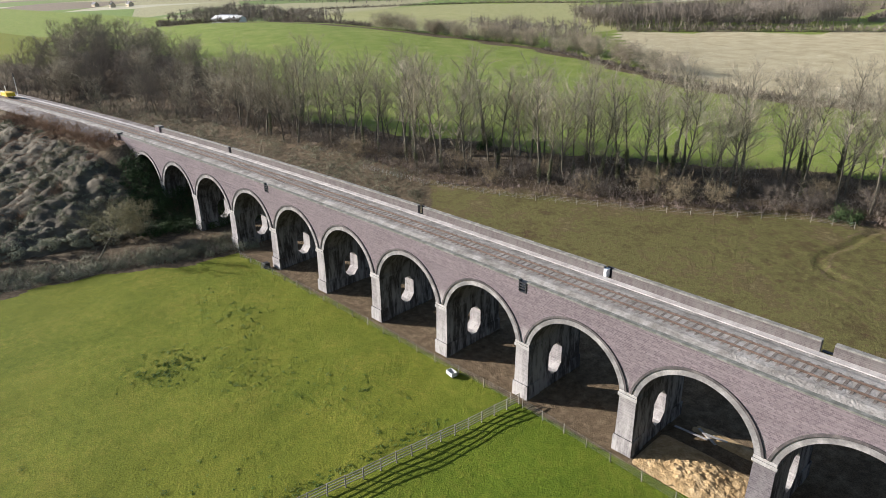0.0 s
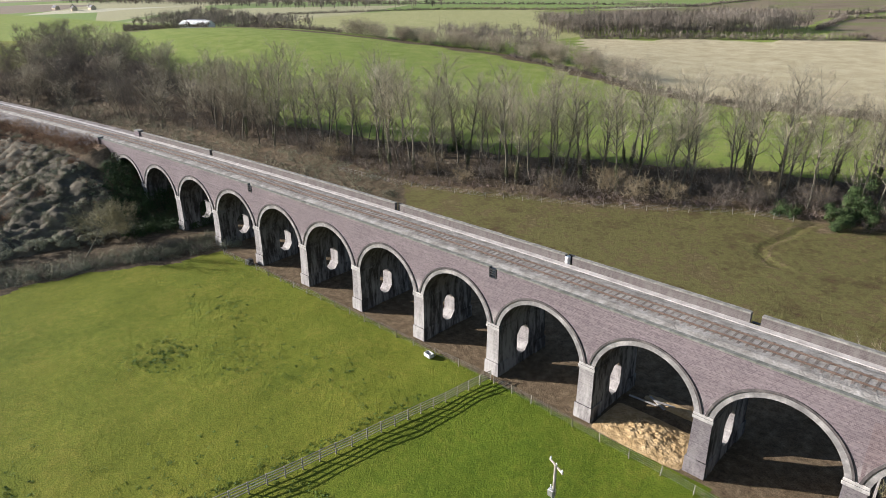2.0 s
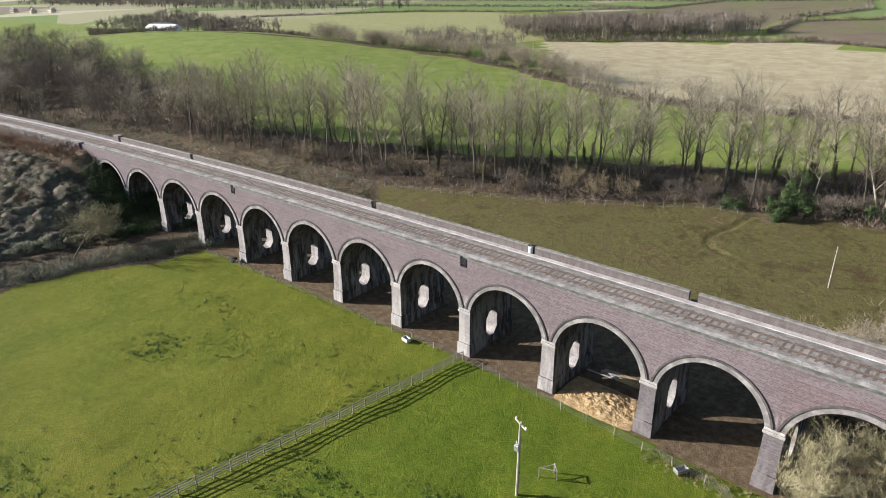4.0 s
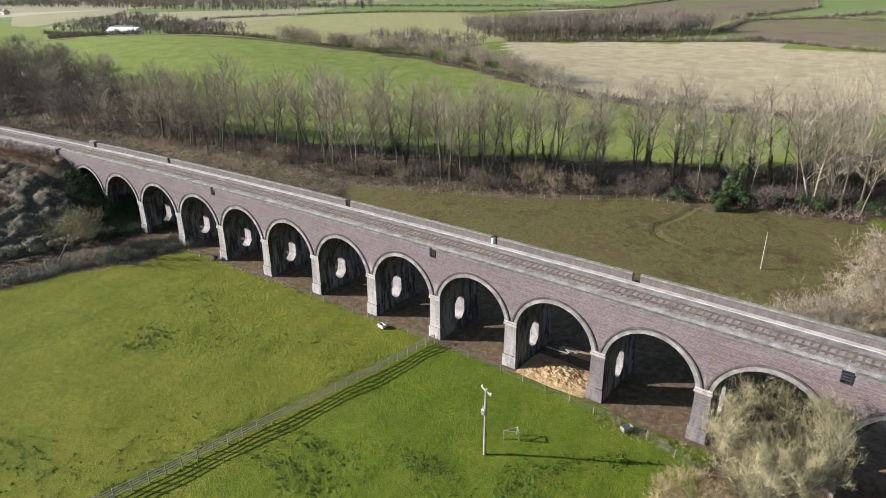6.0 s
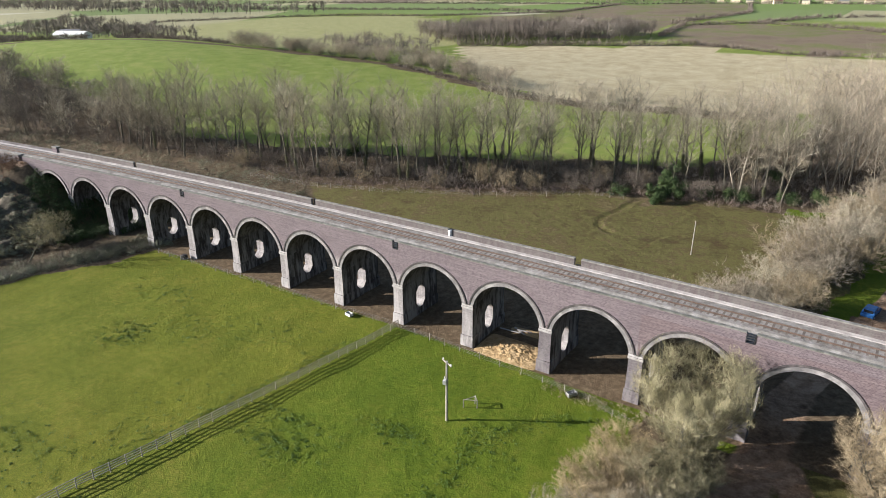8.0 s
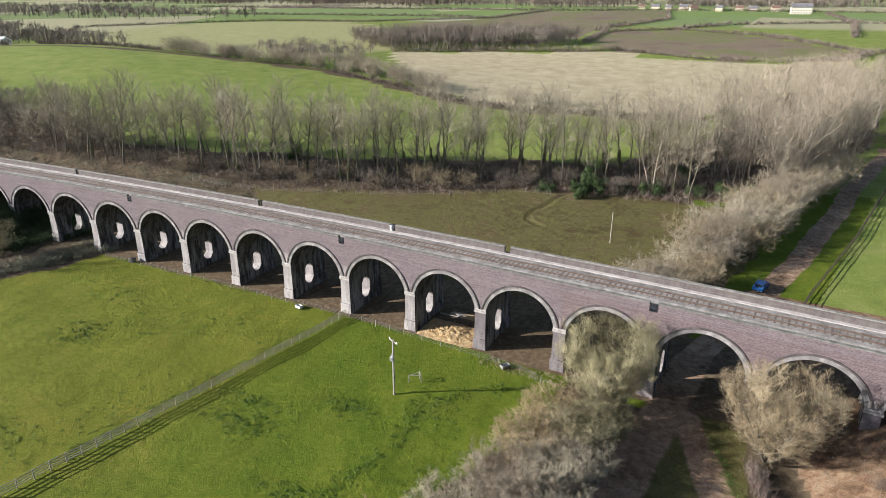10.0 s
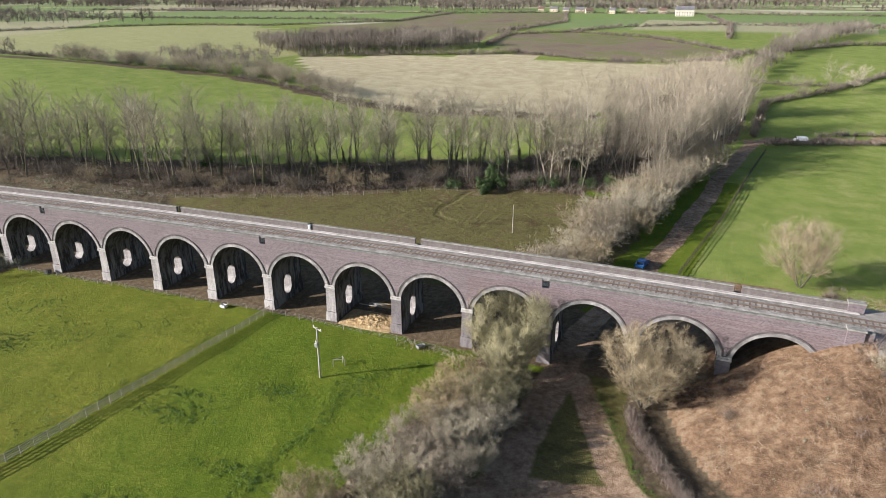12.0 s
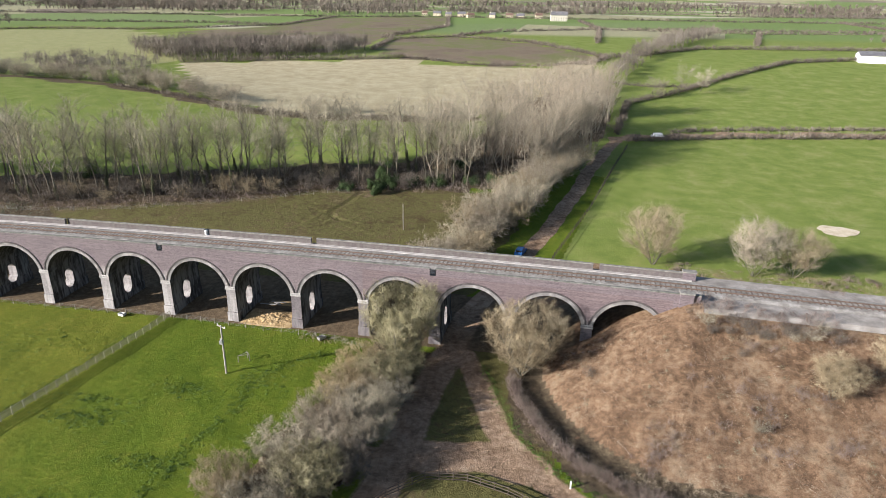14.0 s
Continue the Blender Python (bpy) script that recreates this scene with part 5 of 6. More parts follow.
FAR_HEDGES = [([(-171, 270), (-120, 292), (-62, 309), (-44, 318)], 3.2), ([(-44, 318), (4, 298), (40, 299), (72, 314)], 2.0), ([(-75, 352), (-83, 441), (-40, 481), (26, 436), (65, 375), (83, 339), (73, 316)], 2.6),
              ([(76, 150), (85, 206), (111, 236), (148, 288), (192, 341), (260, 372)], 2.4), ([(80, 255), (99, 248), (127, 253)], 1.8),
              ([(80, 142), (120, 155), (176, 165), (320, 191), (700, 245)], 2.4), ([(96, 158), (120, 166), (176, 177), (320, 202), (700, 256)], 1.6),
              ([(83, 345), (92, 345), (152, 412), (215, 420), (380, 440)], 3.0), (STREAM_HEDGE[5:], 1.8), ([(-617, 201), (-520, 190), (-434, 130), (-350, 146)], 3.0),
              ([(-250, 166), (-312, 178), (-420, 205), (-560, 330)], 2.4), ([(-560, 330), (-440, 470), (-343, 487), (-250, 600), (-266, 832)], 2.4),
              ([(-95, 451), (-72, 640), (-116, 900)], 3.0), ([(-40, 481), (-10, 560), (90, 630), (240, 600), (600, 700)], 3.0), ([(81, 442), (90, 630), (73, 827)], 3.0),
              ([(-700, 560), (-340, 620), (-250, 600)], 3.0), ([(-900, 800), (-266, 832), (-116, 900), (300, 880), (900, 950)], 3.5), ([(120, 640), (400, 660), (420, 900)], 3.0),
              ([(300, 1100), (900, 1160)], 4), ([(-900, 1150), (-200, 1250), (300, 1230)], 5), ([(200, 450), (240, 600)], 3.0)]
for k, (pts, h) in enumerate(FAR_HEDGES):
    h *= 1.4
    far = pts[0][1] > 420
    hedge(pts, h, 0.75 if not far else 2.0, 30 if not far else 22, 0.09 if not far else 0.26, MAT_TWIG_DARK, "dark winter field hedge", 410 + k, 0.5, 0.55)

# far plantation and woods
def far_wood(poly, n, h, seed, material, label, width=0.12, per=34):
    width, per = width * 0.6, int(per * 1.25)
    r2 = np.random.RandomState(seed)
    broken = poly[0][1] > 900
    xy = scatter(poly, n, r2, (lambda x, y: np.array([noise.noise((0.006 * a, 0.006 * b, seed)) for a, b in zip(x, y)]) > -0.12) if broken else None)
    s = spots_at(xy, h * 0.36, h * 0.42, r2, 0.5)
    s2 = s.copy()
    s[:, 2] += s[:, 4] * 0.75
    V, F = spikes(s, per, width, r2, 0.0, 0.9)
    s2[:, 4] *= 1.7
    s2[:, 3] *= 0.3
    V2, F2 = spikes(s2, 5, width * 1.6, r2, 5.0, 0.5)
    ob = mesh_object("far_wood", np.concatenate([V, V2]).tolist(), np.concatenate([F, F2 + len(V)]).tolist(), material)
    tagged(ob, label, "woodland", kind="stuff")


far_wood([(-182, 277), (-150, 283), (-119, 299), (-89, 323), (-77, 350), (-100, 362), (-160, 345), (-210, 330), (-225, 300)], 900, 13, 501, MAT_TWIG_FAR, "grey leafless plantation on the far slope")
far_wood([(-238, 262), (-182, 268), (-150, 200), (-120, 176), (-170, 178), (-230, 215)], 160, 9, 502, MAT_TWIG_FAR, "leafless scrub wood above the stream")
far_wood([(79, 258), (88, 262), (110, 338), (142, 425), (196, 560), (184, 575), (130, 450), (98, 352)], 330, 11, 503, MAT_TWIG_FAR, "leafless wood along a far hedge")
far_wood([(-640, 215), (-480, 200), (-360, 175), (-300, 185), (-430, 250), (-700, 330)], 420, 11, 504, MAT_TWIG_FAR, "dark leafless wood round a barn", 0.2)
far_wood([(-1500, 420), (-620, 420), (-480, 520), (-900, 620), (-1500, 560)], 900, 14, 505, MAT_TWIG_FAR, "dark distant woodland", 0.35, 22)
far_wood([(-1200, 1280), (-200, 1300), (-150, 1400), (-1200, 1420)], 800, 18, 506, MAT_TWIG_FAR, "dark distant woodland", 0.6, 18)
far_wood([(-150, 1080), (350, 1060), (380, 1110), (-150, 1130)], 260, 14, 507, MAT_TWIG_FAR, "distant village trees", 0.5, 18)
far_wood([(-2600, 2300), (3000, 2300), (3000, 2650), (-2600, 2650)], 1600, 24, 508, MAT_TWIG_FAR, "wooded far hills", 1.6, 14)
far_wood([(300, 480), (420, 470), (440, 520), (310, 530)], 90, 10, 509, MAT_TWIG_FAR, "leafless trees round farm buildings", 0.2)
far_wood([(-1500, 960), (-320, 930), (-170, 1010), (-300, 1100), (-1500, 1120)], 1000, 17, 510, MAT_TWIG_DARK, "dark distant woodland", 0.7, 16)
far_wood([(-100, 1180), (900, 1150), (1600, 1250), (1600, 1330), (-100, 1300)], 700, 14, 511, MAT_TWIG_DARK, "dark distant woodland", 0.7, 14)
far_wood([(-3000, 1700), (3000, 1650), (3000, 1850), (-3000, 1900)], 1600, 22, 512, MAT_TWIG_DARK, "dark distant woodland", 1.4, 12)
# ---- fences ----
def wooden_fence(name, pts, gap, height, rails, label, timber=None):
    """Post-and-rail fence: every post and rail length is a part."""
    f = thing(name, label, "fence")
    timber = timber or MAT_TIMBER
    bm = bmesh.new()
    add_box(bm, (-0.06, -0.06, -0.4), (0.06, 0.06, height + 0.12), 0.012)
    post_mesh = part("post", bm, timber, f)
    bm = bmesh.new()
    add_box(bm, (0, -0.03, -0.05), (1, 0.03, 0.05), 0.01)
    rail_mesh = part("rail", bm, timber, f)
    places = []
    for (ax, ay), (bx, by) in zip(pts, pts[1:]):
        n = max(1, round(math.hypot(bx - ax, by - ay) / gap))
        places += [(ax + (bx - ax) * k / n, ay + (by - ay) * k / n) for k in range(n)]
    places.append(pts[-1])
    first = True
    R2 = random.Random(len(places))
    for k, (x, y) in enumerate(places):
        m = pose(x, y, gz(x, y), R2.uniform(-2, 2), R2.uniform(-2, 2), R2.uniform(-6, 6))
        if k == 0:
            post_mesh.matrix_basis = m
        else:
            shared("post", post_mesh.data, f, m)
    for (ax, ay), (bx, by) in zip(places, places[1:]):
        za, zb = gz(ax, ay), gz(bx, by)
        L = math.hypot(bx - ax, by - ay)
        yaw, pitch = math.degrees(math.atan2(by - ay, bx - ax)), -math.degrees(math.atan2(zb - za, L))
        off = Matrix.Translation((0, -0.08, 0))
        for j in range(rails):
            z = height * (0.22 + 0.76 * j / max(1, rails - 1))
            m = pose(ax, ay, za + z + R2.uniform(-0.02, 0.02), 0, pitch, yaw) @ off @ Matrix.Diagonal((L, 1, 1, 1))
            if first:
                rail_mesh.matrix_basis = m
                first = False
            else:
                shared("rail", rail_mesh.data, f, m)
    return f


def wire_fence(pts, gap, height, label):
    f = thing("wire_fence", label, "fence")
    places = []
    for (ax, ay), (bx, by) in zip(pts, pts[1:]):
        n = max(1, round(math.hypot(bx - ax, by - ay) / gap))
        places += [(ax + (bx - ax) * k / n, ay + (by - ay) * k / n) for k in range(n)]
    places.append(pts[-1])
    bm = bmesh.new()
    add_tube(bm, (0, 0, -0.4), (0, 0, height + 0.1), 0.055, 0.045, 8)
    p0 = part("post", bm, MAT_TIMBER, f)
    R2 = random.Random(4)
    for k, (x, y) in enumerate(places):
        m = pose(x, y, gz(x, y), R2.uniform(-5, 5), R2.uniform(-5, 5), 0)
        if k == 0:
            p0.matrix_basis = m
        else:
            shared("post", p0.data, f, m)
    for j in range(4):
        V, F = [], []
        for (ax, ay), (bx, by) in zip(places, places[1:]):
            z = height * (0.3 + 0.23 * j)
            limb(V, F, Vector((ax, ay, gz(ax, ay) + z)), Vector((bx, by, gz(bx, by) + z)), 0.009, 0.009, 4)
        mesh_object("wire", V, F, MAT_WIRE, f)
    return f


wooden_fence("post_and_rail_fence", [(-11.75, -0.6), (-14.0, -17.5), (-16.2, -31.6), (-18.4, -45), (-21, -62)], 1.77, 1.2, 4, "silvered wooden post-and-rail fence across the meadow")
wooden_fence("post_and_rail_fence", [(34, -44), (38, -37), (42, -33.2), (47, -32.6), (52, -34), (57, -36.5), (68, -44)], 1.8, 1.15, 3, "curved dark post-and-rail fence at the track junction", MAT_CREOSOTE)
wooden_fence("post_and_rail_fence", [(52.5, 22), (56, 39), (64.5, 71), (72.5, 107), (79, 134)], 2.0, 1.25, 3, "long dark creosoted fence beside the farm lane", MAT_CREOSOTE)
wire_fence([(-70, -2.4), (-40, -1.5), (-24, -1.3), (-12.6, -0.9)], 3.4, 1.05, "post-and-wire fence along the viaduct piers")
wire_fence([(-11, -0.9), (0, -1.5), (10, -2.0), (20, -3.0), (27, -5.5)], 3.0, 1.05, "post-and-wire fence along the viaduct piers")


wire_fence([(-88, 37), (-70, 38.6), (-50, 44), (-36, 50), (-22, 57), (-6, 66.5), (0, 68)], 3.6, 1.1, "old post-and-wire fence along the foot of the wood")


# ---- poles and small things of the meadow ----
def utility_pole(x, y, h, full, label):
    p = thing("utility_pole", label, "pole", pose(x, y, gz(x, y)))
    bm = bmesh.new()
    add_tube(bm, (0, 0, -0.6), (0, 0, h), 0.16 if full else 0.1, 0.11 if full else 0.07, 10)
    part("pole", bm, MAT_POLE, p)
    if full:
        bm = bmesh.new()
        add_box(bm, (-0.95, -0.06, -0.08), (0.95, 0.06, 0.08), 0.012)
        arm = part("crossarm", bm, MAT_POLE, p)
        arm.matrix_basis = pose(0, 0.1, h - 0.22, 0, 0, -25)
        for dx in (-0.85, 0.0, 0.85):
            bm = bmesh.new()
            add_tube(bm, (dx, 0, 0.08), (dx, 0, 0.3), 0.06, 0.045, 8)
            add_tube(bm, (dx, 0, 0.16), (dx, 0, 0.2), 0.085, 0.085, 8)
            part("insulator", bm, MAT_WHITE, arm)
        bm = bmesh.new()
        add_box(bm, (-0.42, -0.28, 5.1), (0.1, 0.24, 5.75), 0.05)
        add_box(bm, (-0.3, -0.2, 5.75), (0.0, 0.14, 5.88), 0.03)
        tr = part("transformer", bm, MAT_WIRE, p, "grey metal transformer")
        for dx in (-0.3, -0.05):
            bm = bmesh.new()
            add_tube(bm, (dx, 0, 5.88), (dx, 0, 6.1), 0.05, 0.035, 8)
            part("bushing", bm, MAT_WHITE, tr)
        bm = bmesh.new()
        add_box(bm, (0.12, -0.04, 2.6), (0.2, 0.06, 2.85), 0.01)
        part("warning_plate", bm, MAT_STEEL, p)
    return p


utility_pole(7.1, -15.9, 8.2, True, "grey timber utility pole with crossarm and transformer")
far_pole = utility_pole(20.0, 47.0, 6.6, False, "plain grey timber pole standing in the pasture")

fr = thing("timber_frame", "low open timber frame standing in the grass", "frame")
fr.matrix_basis = pose(8.2, -12.2, gz(8.2, -12.2), 0, 0, 25)
for dx, dy in ((-0.85, 0), (0.85, 0), (0.5, 1.0)):
    bm = bmesh.new()
    add_box(bm, (dx - 0.06, dy - 0.06, -0.3), (dx + 0.06, dy + 0.06, 1.15), 0.012)
    part("post", bm, MAT_TIMBER, fr)
for a, b in (((-0.9, 0, 1.12), (0.9, 0, 1.12)), ((0.85, 0, 1.1), (0.5, 1.0, 1.1)), ((-0.85, 0, 1.05), (0.5, 1.0, 1.05))):
    bm = bmesh.new()
    add_tube(bm, a, b, 0.055, 0.055, 6)
    part("rail", bm, MAT_TIMBER, fr)


def trough(x, y, yaw, material, label, L=1.7):
    t = thing("feed_trough", label, "trough", pose(x, y, gz(x, y), 0, 0, yaw))
    bm = bmesh.new()
    add_box(bm, (-L / 2, -0.32, 0.12), (L / 2, 0.32, 0.18), 0.01)
    for y0, y1 in ((-0.38, -0.3), (0.3, 0.38)):
        add_box(bm, (-L / 2, y0, 0.12), (L / 2, y1, 0.6), 0.015)
    for x0, x1 in ((-L / 2, -L / 2 + 0.08), (L / 2 - 0.08, L / 2)):
        add_box(bm, (x0, -0.38, 0.12), (x1, 0.38, 0.6), 0.015)
    part("basin", bm, material, t)
    for dx in (-L / 2 + 0.2, L / 2 - 0.2):
        bm = bmesh.new()
        add_box(bm, (dx - 0.06, -0.3, -0.1), (dx + 0.06, 0.3, 0.12))
        part("foot", bm, MAT_STEEL, t)


trough(-20.6, -1.9, -8, MAT_TROUGH, "weathered white metal drinking trough by the wire fence", 1.2)
trough(17.7, -3.0, 60, MAT_WIRE, "grey galvanised feed trough by the wire fence", 1.3)
bm = bmesh.new()
add_box(bm, (-63.6, -1.9, -0.1), (-62.7, -1.0, 0.9), 0.04)
tagged(part("electric_box", bm, MAT_STEEL, None), "dark metal box at the foot of a pier", "box")


mp = thing("marker_post", "short white marker post on the verge by the hedge", "post", pose(59.2, -31.4, gz(59.2, -31.4)))
bm = bmesh.new()
add_box(bm, (-0.09, -0.09, -0.3), (0.09, 0.09, 1.0), 0.02)
part("post", bm, MAT_WHITE, mp)
bm = bmesh.new()
add_box(bm, (-0.11, -0.11, 1.0), (0.11, 0.11, 1.06), 0.02)
part("cap", bm, MAT_TROUGH, mp)


# sand heap in the arch, with a hollow churned surface
def sand_heap(name, x0, y0, wide, deep, tall, n, label):
    V, F = [], []
    for j in range(n + 1):
        for i in range(n + 1):
            u, w = i / n, j / n
            x, y = x0 + wide * u, y0 + deep * w
            edge = max(0.0, math.sin(math.pi * u)) ** 0.45 * max(0.0, math.sin(math.pi * min(1, w * 1.0))) ** 0.6
            z = tall * edge * (0.9 + 0.1 * math.sin(1.1 * x + 0.6))
            z += edge * min(1.0, 1.4 * tall) * (0.2 * noise.noise((x * 1.6, y * 1.6, 0.3)) + 0.13 * noise.noise((x * 3.7, y * 3.7, 2.0)) + 0.1 * noise.noise((x * 8, y * 8, 5.0)))
            bx, by, _ = bent(x, y, 0)
            V.append((bx, by, gz(bx, by) - 0.1 + z))
    for j in range(n):
        for i in range(n):
            a = j * (n + 1) + i
            F.append((a, a + 1, a + n + 2, a + n + 1))
    tagged(mesh_object(name, V, F, MAT_SAND, smooth_faces=True), label, "sand heap")


sand_heap("sand_mound", 1.2, -0.9, 10.0, 6.4, 0.8, 90, "churned heap of ochre sand under an arch")
sand_heap("sand_ridge", 2.6, 7.3, 8.4, 2.0, 0.3, 40, "low spread ridge of ochre sand deep under an arch")
for k, (x, y, yaw, L) in enumerate(((3.4, 7.4, 10, 3.2), (4.8, 7.9, -25, 2.4), (5.6, 8.2, 15, 2.0))):
    bm = bmesh.new()
    add_box(bm, (-L / 2, -0.14, 0), (L / 2, 0.14, 0.07), 0.01)
    b = part("loose_board", bm, MAT_IMPOST, None)
    tagged(b, "pale loose board lying on the arch floor", "board", "loose boards")
    b.matrix_basis = pose(x, y, gz(x, y) + 0.22 + 0.06 * k, 0, 4, yaw)


# ---- vehicles ----
MAT_BLUE = surface("blue_car_paint", (0.015, 0.06, 0.17), (0.02, 0.08, 0.22), (0.03, 0.1, 0.26), 1, 10, 0.25, 0.0)
MAT_CARWHITE = surface("white_car_paint", (0.75, 0.75, 0.74), (0.8, 0.8, 0.79), (0.84, 0.84, 0.83), 1, 10, 0.25, 0.0)
MAT_YELLOW = surface("yellow_plant_paint", (0.5, 0.33, 0.02), (0.62, 0.42, 0.03), (0.7, 0.5, 0.06), 2, 10, 0.45, 0.1)
MAT_TYRE = surface("black_tyre_rubber", (0.015, 0.015, 0.015), (0.02, 0.02, 0.02), (0.03, 0.03, 0.03), 4, 20, 0.8, 0.1)
MAT_GLASS = surface("dark_car_glass", (0.015, 0.018, 0.02), (0.02, 0.024, 0.027), (0.03, 0.034, 0.036), 3, 10, 0.06, 0.0)


def car(x, y, yaw, paint, label, L=4.2, H=1.5, van=False):
    c = thing("car" if not van else "van", label, "car" if not van else "van", pose(x, y, gz(x, y) + 0.02, 0, 0, yaw))
    side = [(-L / 2, 0.35), (-L / 2, 0.8), (-L / 2 + 0.25, 0.92), (-L / 2 + 0.55, H - 0.06), (-L / 2 + 0.9, H), (L * (0.12 if not van else 0.3), H), (L * (0.27 if not van else 0.4), 0.98), (L / 2 - 0.15, 0.85), (L / 2, 0.62), (L / 2, 0.35)]
    bm = bmesh.new()
    rings = [[bm.verts.new((px, s * (0.88 - 0.14 * (pz > 1.0)), pz)) for px, pz in side] for s in (-1, 1)]
    n = len(side)
    for k in range(n):
        bm.faces.new((rings[0][k], rings[0][(k + 1) % n], rings[1][(k + 1) % n], rings[1][k]))
    bm.faces.new(rings[0])
    bm.faces.new(rings[1][::-1])
    bmesh.ops.recalc_face_normals(bm, faces=bm.faces)
    bmesh.ops.bevel(bm, geom=list(bm.edges), offset=0.05, segments=2, affect="EDGES")
    part("body", bm, paint, c)
    for nm, lo, hi in (("rear_window", (-L / 2 + 0.28, -0.62, 1.0), (-L / 2 + 0.5, 0.62, H - 0.14)), ("windscreen", (L * 0.15, -0.62, 1.02), (L * 0.24, 0.62, H - 0.16))):
        bm = bmesh.new()
        add_box(bm, lo, hi, 0.02)
        part(nm, bm, MAT_GLASS, c)
    for s in (-1, 1):
        bm = bmesh.new()
        add_box(bm, (-L / 2 + 0.85, s * 0.745 - 0.02, 1.0), (L * 0.1, s * 0.745 + 0.02, H - 0.16), 0.01)
        part("side_window", bm, MAT_GLASS, c)
    for px in (-L / 2 + 0.75, L / 2 - 0.8):
        for s in (-1, 1):
            bm = bmesh.new()
            add_tube(bm, (px, s * 0.72, 0.31), (px, s * 0.9, 0.31), 0.31, 0.31, 16)
            w = part("wheel", bm, MAT_TYRE, c)
            bm = bmesh.new()
            add_tube(bm, (px, s * 0.88, 0.31), (px, s * 0.915, 0.31), 0.19, 0.17, 12)
            part("rim", bm, MAT_WIRE, w)


car(48.6, 39.5, 76, MAT_BLUE, "small blue hatchback parked on the farm lane")
car(91, 150, 14, MAT_CARWHITE, "white van on the country road", 4.5, 1.7, True)

# rail plant on the far embankment
px, py, pz = bent(-199, 4.9, 13.0)
rt = thing("rail_trolley", "yellow and white rail trolley standing on the track", "rail vehicle", pose(px, py, pz, 0, 0, 7))
for nm, lo, hi, mm in (("deck", (-3.2, -1.2, 0.45), (3.2, 1.2, 0.7), MAT_YELLOW), ("body", (-1.2, -1.15, 0.7), (3.1, 1.15, 1.5), MAT_YELLOW), ("side_panel", (-3.2, -1.22, 0.7), (-1.3, 1.2, 1.35), MAT_WHITE), ("mast", (-0.3, -0.1, 1.5), (-0.1, 0.1, 3.2), MAT_WHITE)):
    bm = bmesh.new()
    add_box(bm, lo, hi, 0.05)
    part(nm, bm, mm, rt)
for dx in (-2.3, 2.3):
    for s in (-0.75, 0.75):
        bm = bmesh.new()
        add_tube(bm, (dx, s - 0.06, 0.4), (dx, s + 0.06, 0.4), 0.4, 0.4, 16)
        part("wheel", bm, MAT_RAIL, rt)
px, py, pz = bent(-205, 9.6, 12.4)
sg = thing("signal_post", "slim white signal post beside the track", "signal", pose(px, py, pz))
bm = bmesh.new()
add_tube(bm, (0, 0, -0.3), (0, 0, 6.2), 0.1, 0.08, 8)
part("post", bm, MAT_WHITE, sg)
bm = bmesh.new()
add_box(bm, (-0.25, -0.15, 5.3), (0.25, 0.15, 6.4), 0.03)
part("signal_head", bm, MAT_STEEL, sg)

# ---- far buildings ----
MAT_ROOF = surface("grey_slate_roof", (0.1, 0.1, 0.11), (0.15, 0.145, 0.15), (0.2, 0.195, 0.2), 0.5, 5, 0.7)
MAT_TILE = surface("red_brown_tile_roof", (0.13, 0.08, 0.06), (0.18, 0.115, 0.09), (0.23, 0.16, 0.13), 0.5, 5, 0.8)
MAT_STONE = surface("honey_limestone", (0.42, 0.35, 0.25), (0.53, 0.45, 0.33), (0.62, 0.54, 0.42), 0.5, 4, 0.9)
MAT_RENDER = surface("cream_render", (0.5, 0.46, 0.39), (0.58, 0.54, 0.46), (0.66, 0.62, 0.54), 0.4, 4, 0.9)


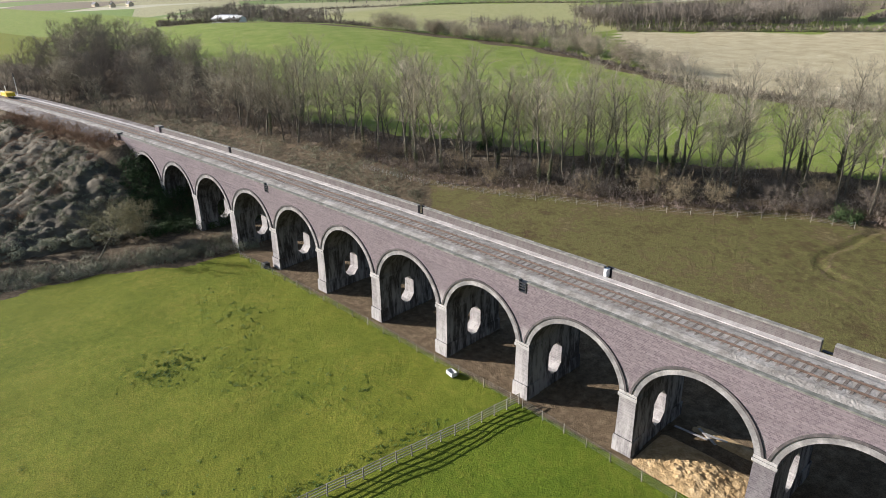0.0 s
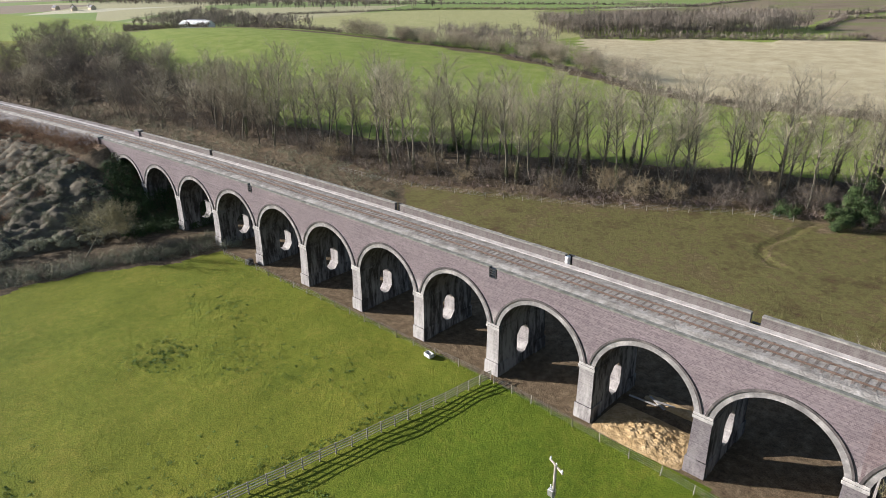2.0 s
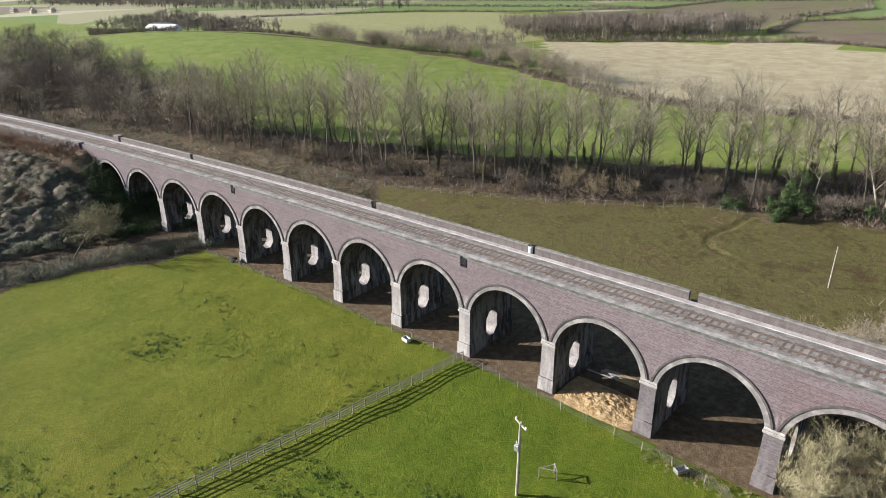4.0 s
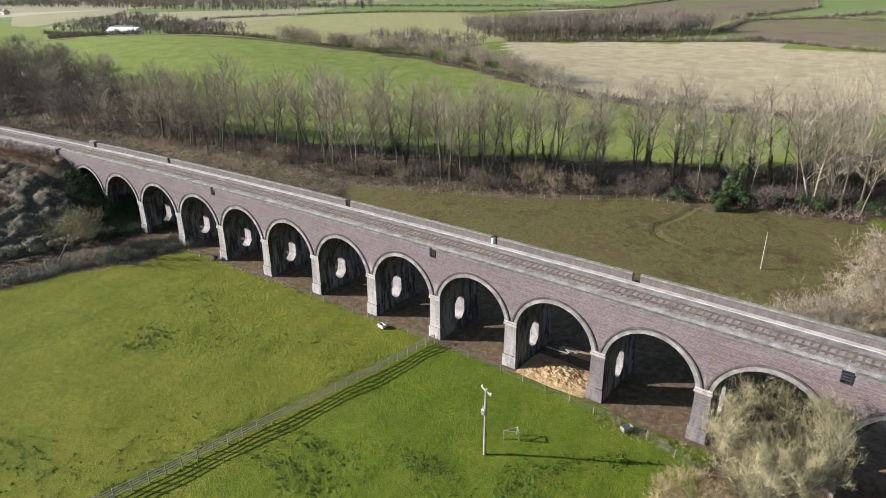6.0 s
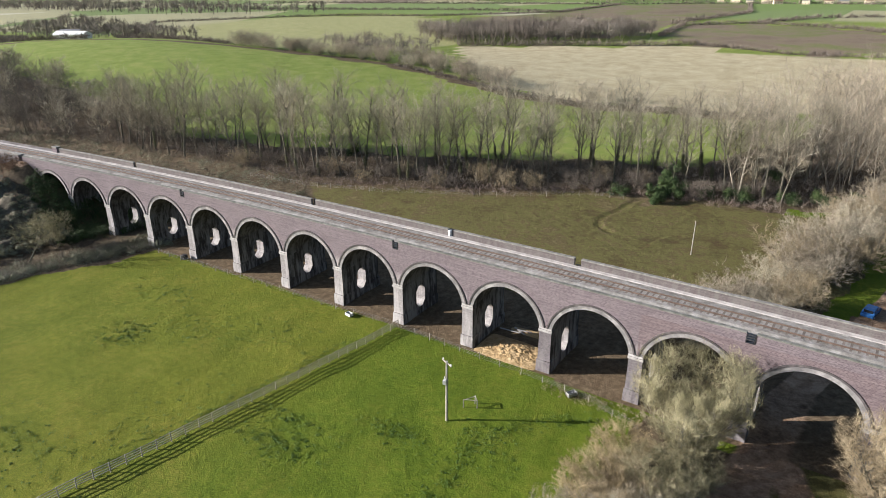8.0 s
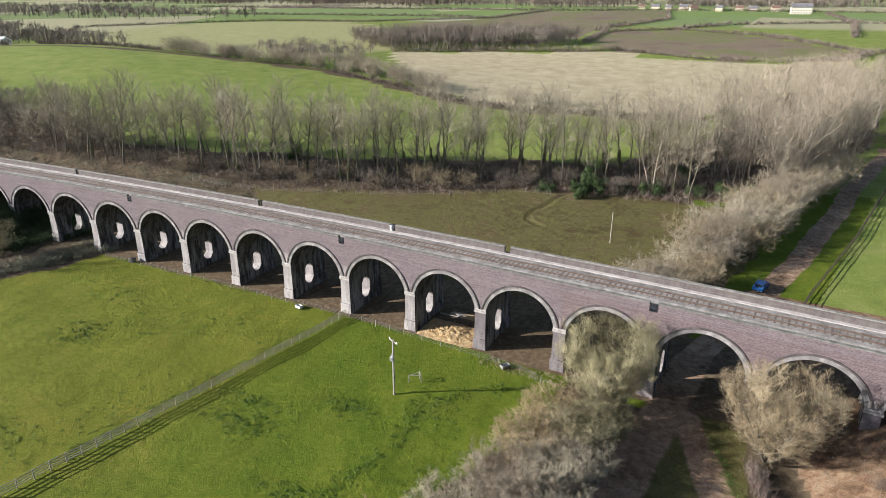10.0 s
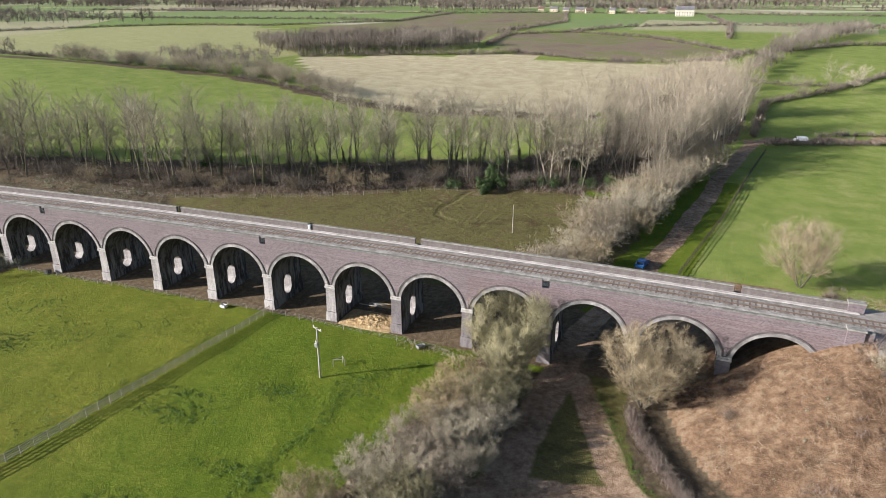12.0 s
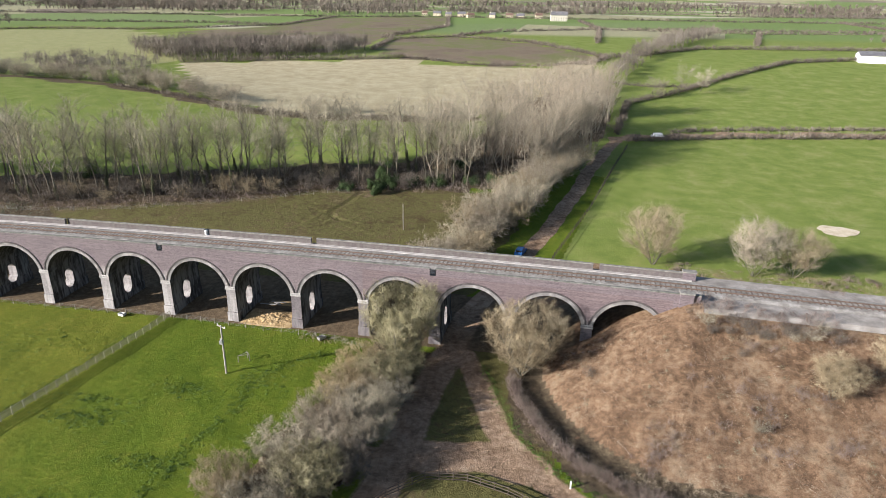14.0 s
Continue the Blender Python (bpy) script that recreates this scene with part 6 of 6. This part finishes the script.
def house(x, y, yaw, L, W, H, wall, roof, label, name="house", category="house", windows=4, flat=1.0):
    h = thing(name, label, category, pose(x, y, gz(x, y) - 0.3, 0, 0, yaw))
    bm = bmesh.new()
    ridge = H + W * 0.42 * flat
    pts = [(-W / 2, 0), (-W / 2, H), (0, ridge), (W / 2, H), (W / 2, 0)]
    a = [bm.verts.new((-L / 2, py, pz)) for py, pz in pts]
    b = [bm.verts.new((L / 2, py, pz)) for py, pz in pts]
    for k in range(5):
        n = (k + 1) % 5
        bm.faces.new((a[k], a[n], b[n], b[k]))
    bm.faces.new(a)
    bm.faces.new(b[::-1])
    bmesh.ops.recalc_face_normals(bm, faces=bm.faces)
    part("wall", bm, wall, h)
    for s in (-1, 1):
        bm = bmesh.new()
        e = 0.5
        slope = (ridge - H) / (W / 2)
        q = [(s * (W / 2 + e), H - slope * e + 0.05), (0, ridge + 0.05), (0, ridge + 0.3), (s * (W / 2 + e), H - slope * e + 0.3)]
        va = [bm.verts.new((-L / 2 - 0.4, py, pz)) for py, pz in q]
        vb = [bm.verts.new((L / 2 + 0.4, py, pz)) for py, pz in q]
        for k in range(4):
            n = (k + 1) % 4
            bm.faces.new((va[k], va[n], vb[n], vb[k]))
        bm.faces.new(va)
        bm.faces.new(vb[::-1])
        bmesh.ops.recalc_face_normals(bm, faces=bm.faces)
        part("roof", bm, roof, h)
    if windows:
        for fl in range(max(1, int(H // 2.7))):
            for k in range(windows):
                cx = -L / 2 + L * (k + 0.5) / windows
                bm = bmesh.new()
                add_box(bm, (cx - 0.55, -W / 2 - 0.06, 1.0 + 2.7 * fl), (cx + 0.55, -W / 2 + 0.05, 2.3 + 2.7 * fl), 0.02)
                part("window", bm, MAT_GLASS, h)
        bm = bmesh.new()
        add_box(bm, (-L / 2 + 0.6, -0.5, ridge - 1), (-L / 2 + 1.6, 0.5, ridge + 1.4), 0.05)
        part("chimney", bm, wall, h)
    return h


house(-425, 176, 25, 22, 10, 3.2, MAT_WHITE, MAT_WHITE, "long white metal farm barn behind the hill", "barn", "barn", 0, 0.5)
house(-452, 190, 25, 16, 9, 4.5, MAT_STONE, MAT_ROOF, "dark-roofed farm shed beside a barn", "barn", "barn", 0, 0.6)
house(46, 830, 5, 22, 10, 8, MAT_RENDER, MAT_ROOF, "large cream country house above the village", windows=7)
R = random.Random(12)
for k in range(9):
    house(-165 + 22 * k + R.uniform(-6, 6), 955 - 9 * k + R.uniform(-25, 25), R.uniform(-30, 30), R.uniform(8, 13), 7, R.choice((4.0, 5.0)), MAT_STONE, R.choice((MAT_ROOF, MAT_TILE)), "stone village house with a pitched roof", windows=3)
house(250, 356, -10, 30, 14, 4.5, MAT_WHITE, MAT_ROOF, "long white farm building beyond the fields", "barn", "barn", 0, 0.35)
for k in range(5):
    house(-1120 + 26 * k, 300 + 16 * (k % 3), R.uniform(-30, 30), 10, 7, 4, MAT_STONE, MAT_ROOF, "white-walled cottage among distant trees", windows=3)

# pale feeding patch, weeds and flock
bm = bmesh.new()
n = 40
ring = []
for k in range(n):
    a = 2 * math.pi * k / n
    r = 1 + 0.1 * math.sin(3 * a + 1) + 0.05 * math.sin(7 * a)
    x, y = 124 + 4.6 * r * math.cos(a), 68.5 + 3.4 * r * math.sin(a)
    ring.append(bm.verts.new((x, y, gz(x, y) + 0.1)))
cen = bm.verts.new((124, 68.5, gz(124, 68.5) + 0.13))
for k in range(n):
    bm.faces.new((ring[k], ring[(k + 1) % n], cen))
tagged(part("sand_bunker", bm, MAT_STONE, None), "pale bare patch of sand in the green field", "sand patch", kind="structure")
for k, (x, y, rx, ry, n) in enumerate(((-6, -30, 5, 2.4, 150), (4, -21, 4, 2, 90), (9, -37, 6, 1.6, 120), (13, -18, 4, 3, 80), (-45, -25, 4, 3, 110), (-8, -26, 8, 1.2, 80), (20, -30, 4, 6, 110), (1, -46, 6, 3, 100), (-30, -46, 8, 4, 110), (-38, -18, 9, 5, 90), (-52, -12, 6, 4, 60), (-22, -36, 5, 8, 90), (-25, -12, 8, 4, 50))):
    pts = np.stack([x + rs.normal(size=n) * rx * 0.6, y + rs.normal(size=n) * ry * 0.6], -1)
    thicket("weed_patch", spots_at(pts, 0.36, 0.2, rs, 0.7), 36, 0.05, MAT_WEED, "patch of coarse green weeds in the meadow", "weeds", 600 + k, leafy=0.065)
pts = np.stack([rs.uniform(14, 34, 260), rs.uniform(-4.2, -1.6, 260)], -1)
thicket("dead_grass", spots_at(pts, 0.3, 0.4, rs, 0.5), 12, 0.02, MAT_STRAW, "tufts of dead grass along the wire fence", "dead grass", 640)
pts = along([(-70, -1.6), (-12, -0.8), (0, -1.2), (14, -1.8)], 0.35, rs, 0.3)
thicket("dead_grass", spots_at(pts, 0.22, 0.3, rs, 0.5), 10, 0.018, MAT_WEED, "tufts of rank grass at the foot of the piers", "grass", 641)
pts = along([(22, -5.5), (16, -11), (13, -15), (12.2, -26), (11.2, -33), (10.4, -43), (9, -60)], 0.16, rs, 0.8)
thicket("weed_patch", spots_at(pts, 0.36, 0.18, rs, 0.7), 34, 0.05, MAT_WEED, "line of coarse weeds along an old wheel track", "weeds", 650, leafy=0.065)
pts = along([(-13.6, -8), (-15.5, -24), (-18, -45)], 0.2, rs, 0.5)
thicket("weed_patch", spots_at(pts - np.array((1.5, 0)), 0.3, 0.1, rs, 0.6), 26, 0.05, MAT_WEED, "rank weeds along the post-and-rail fence", "weeds", 651, leafy=0.065)
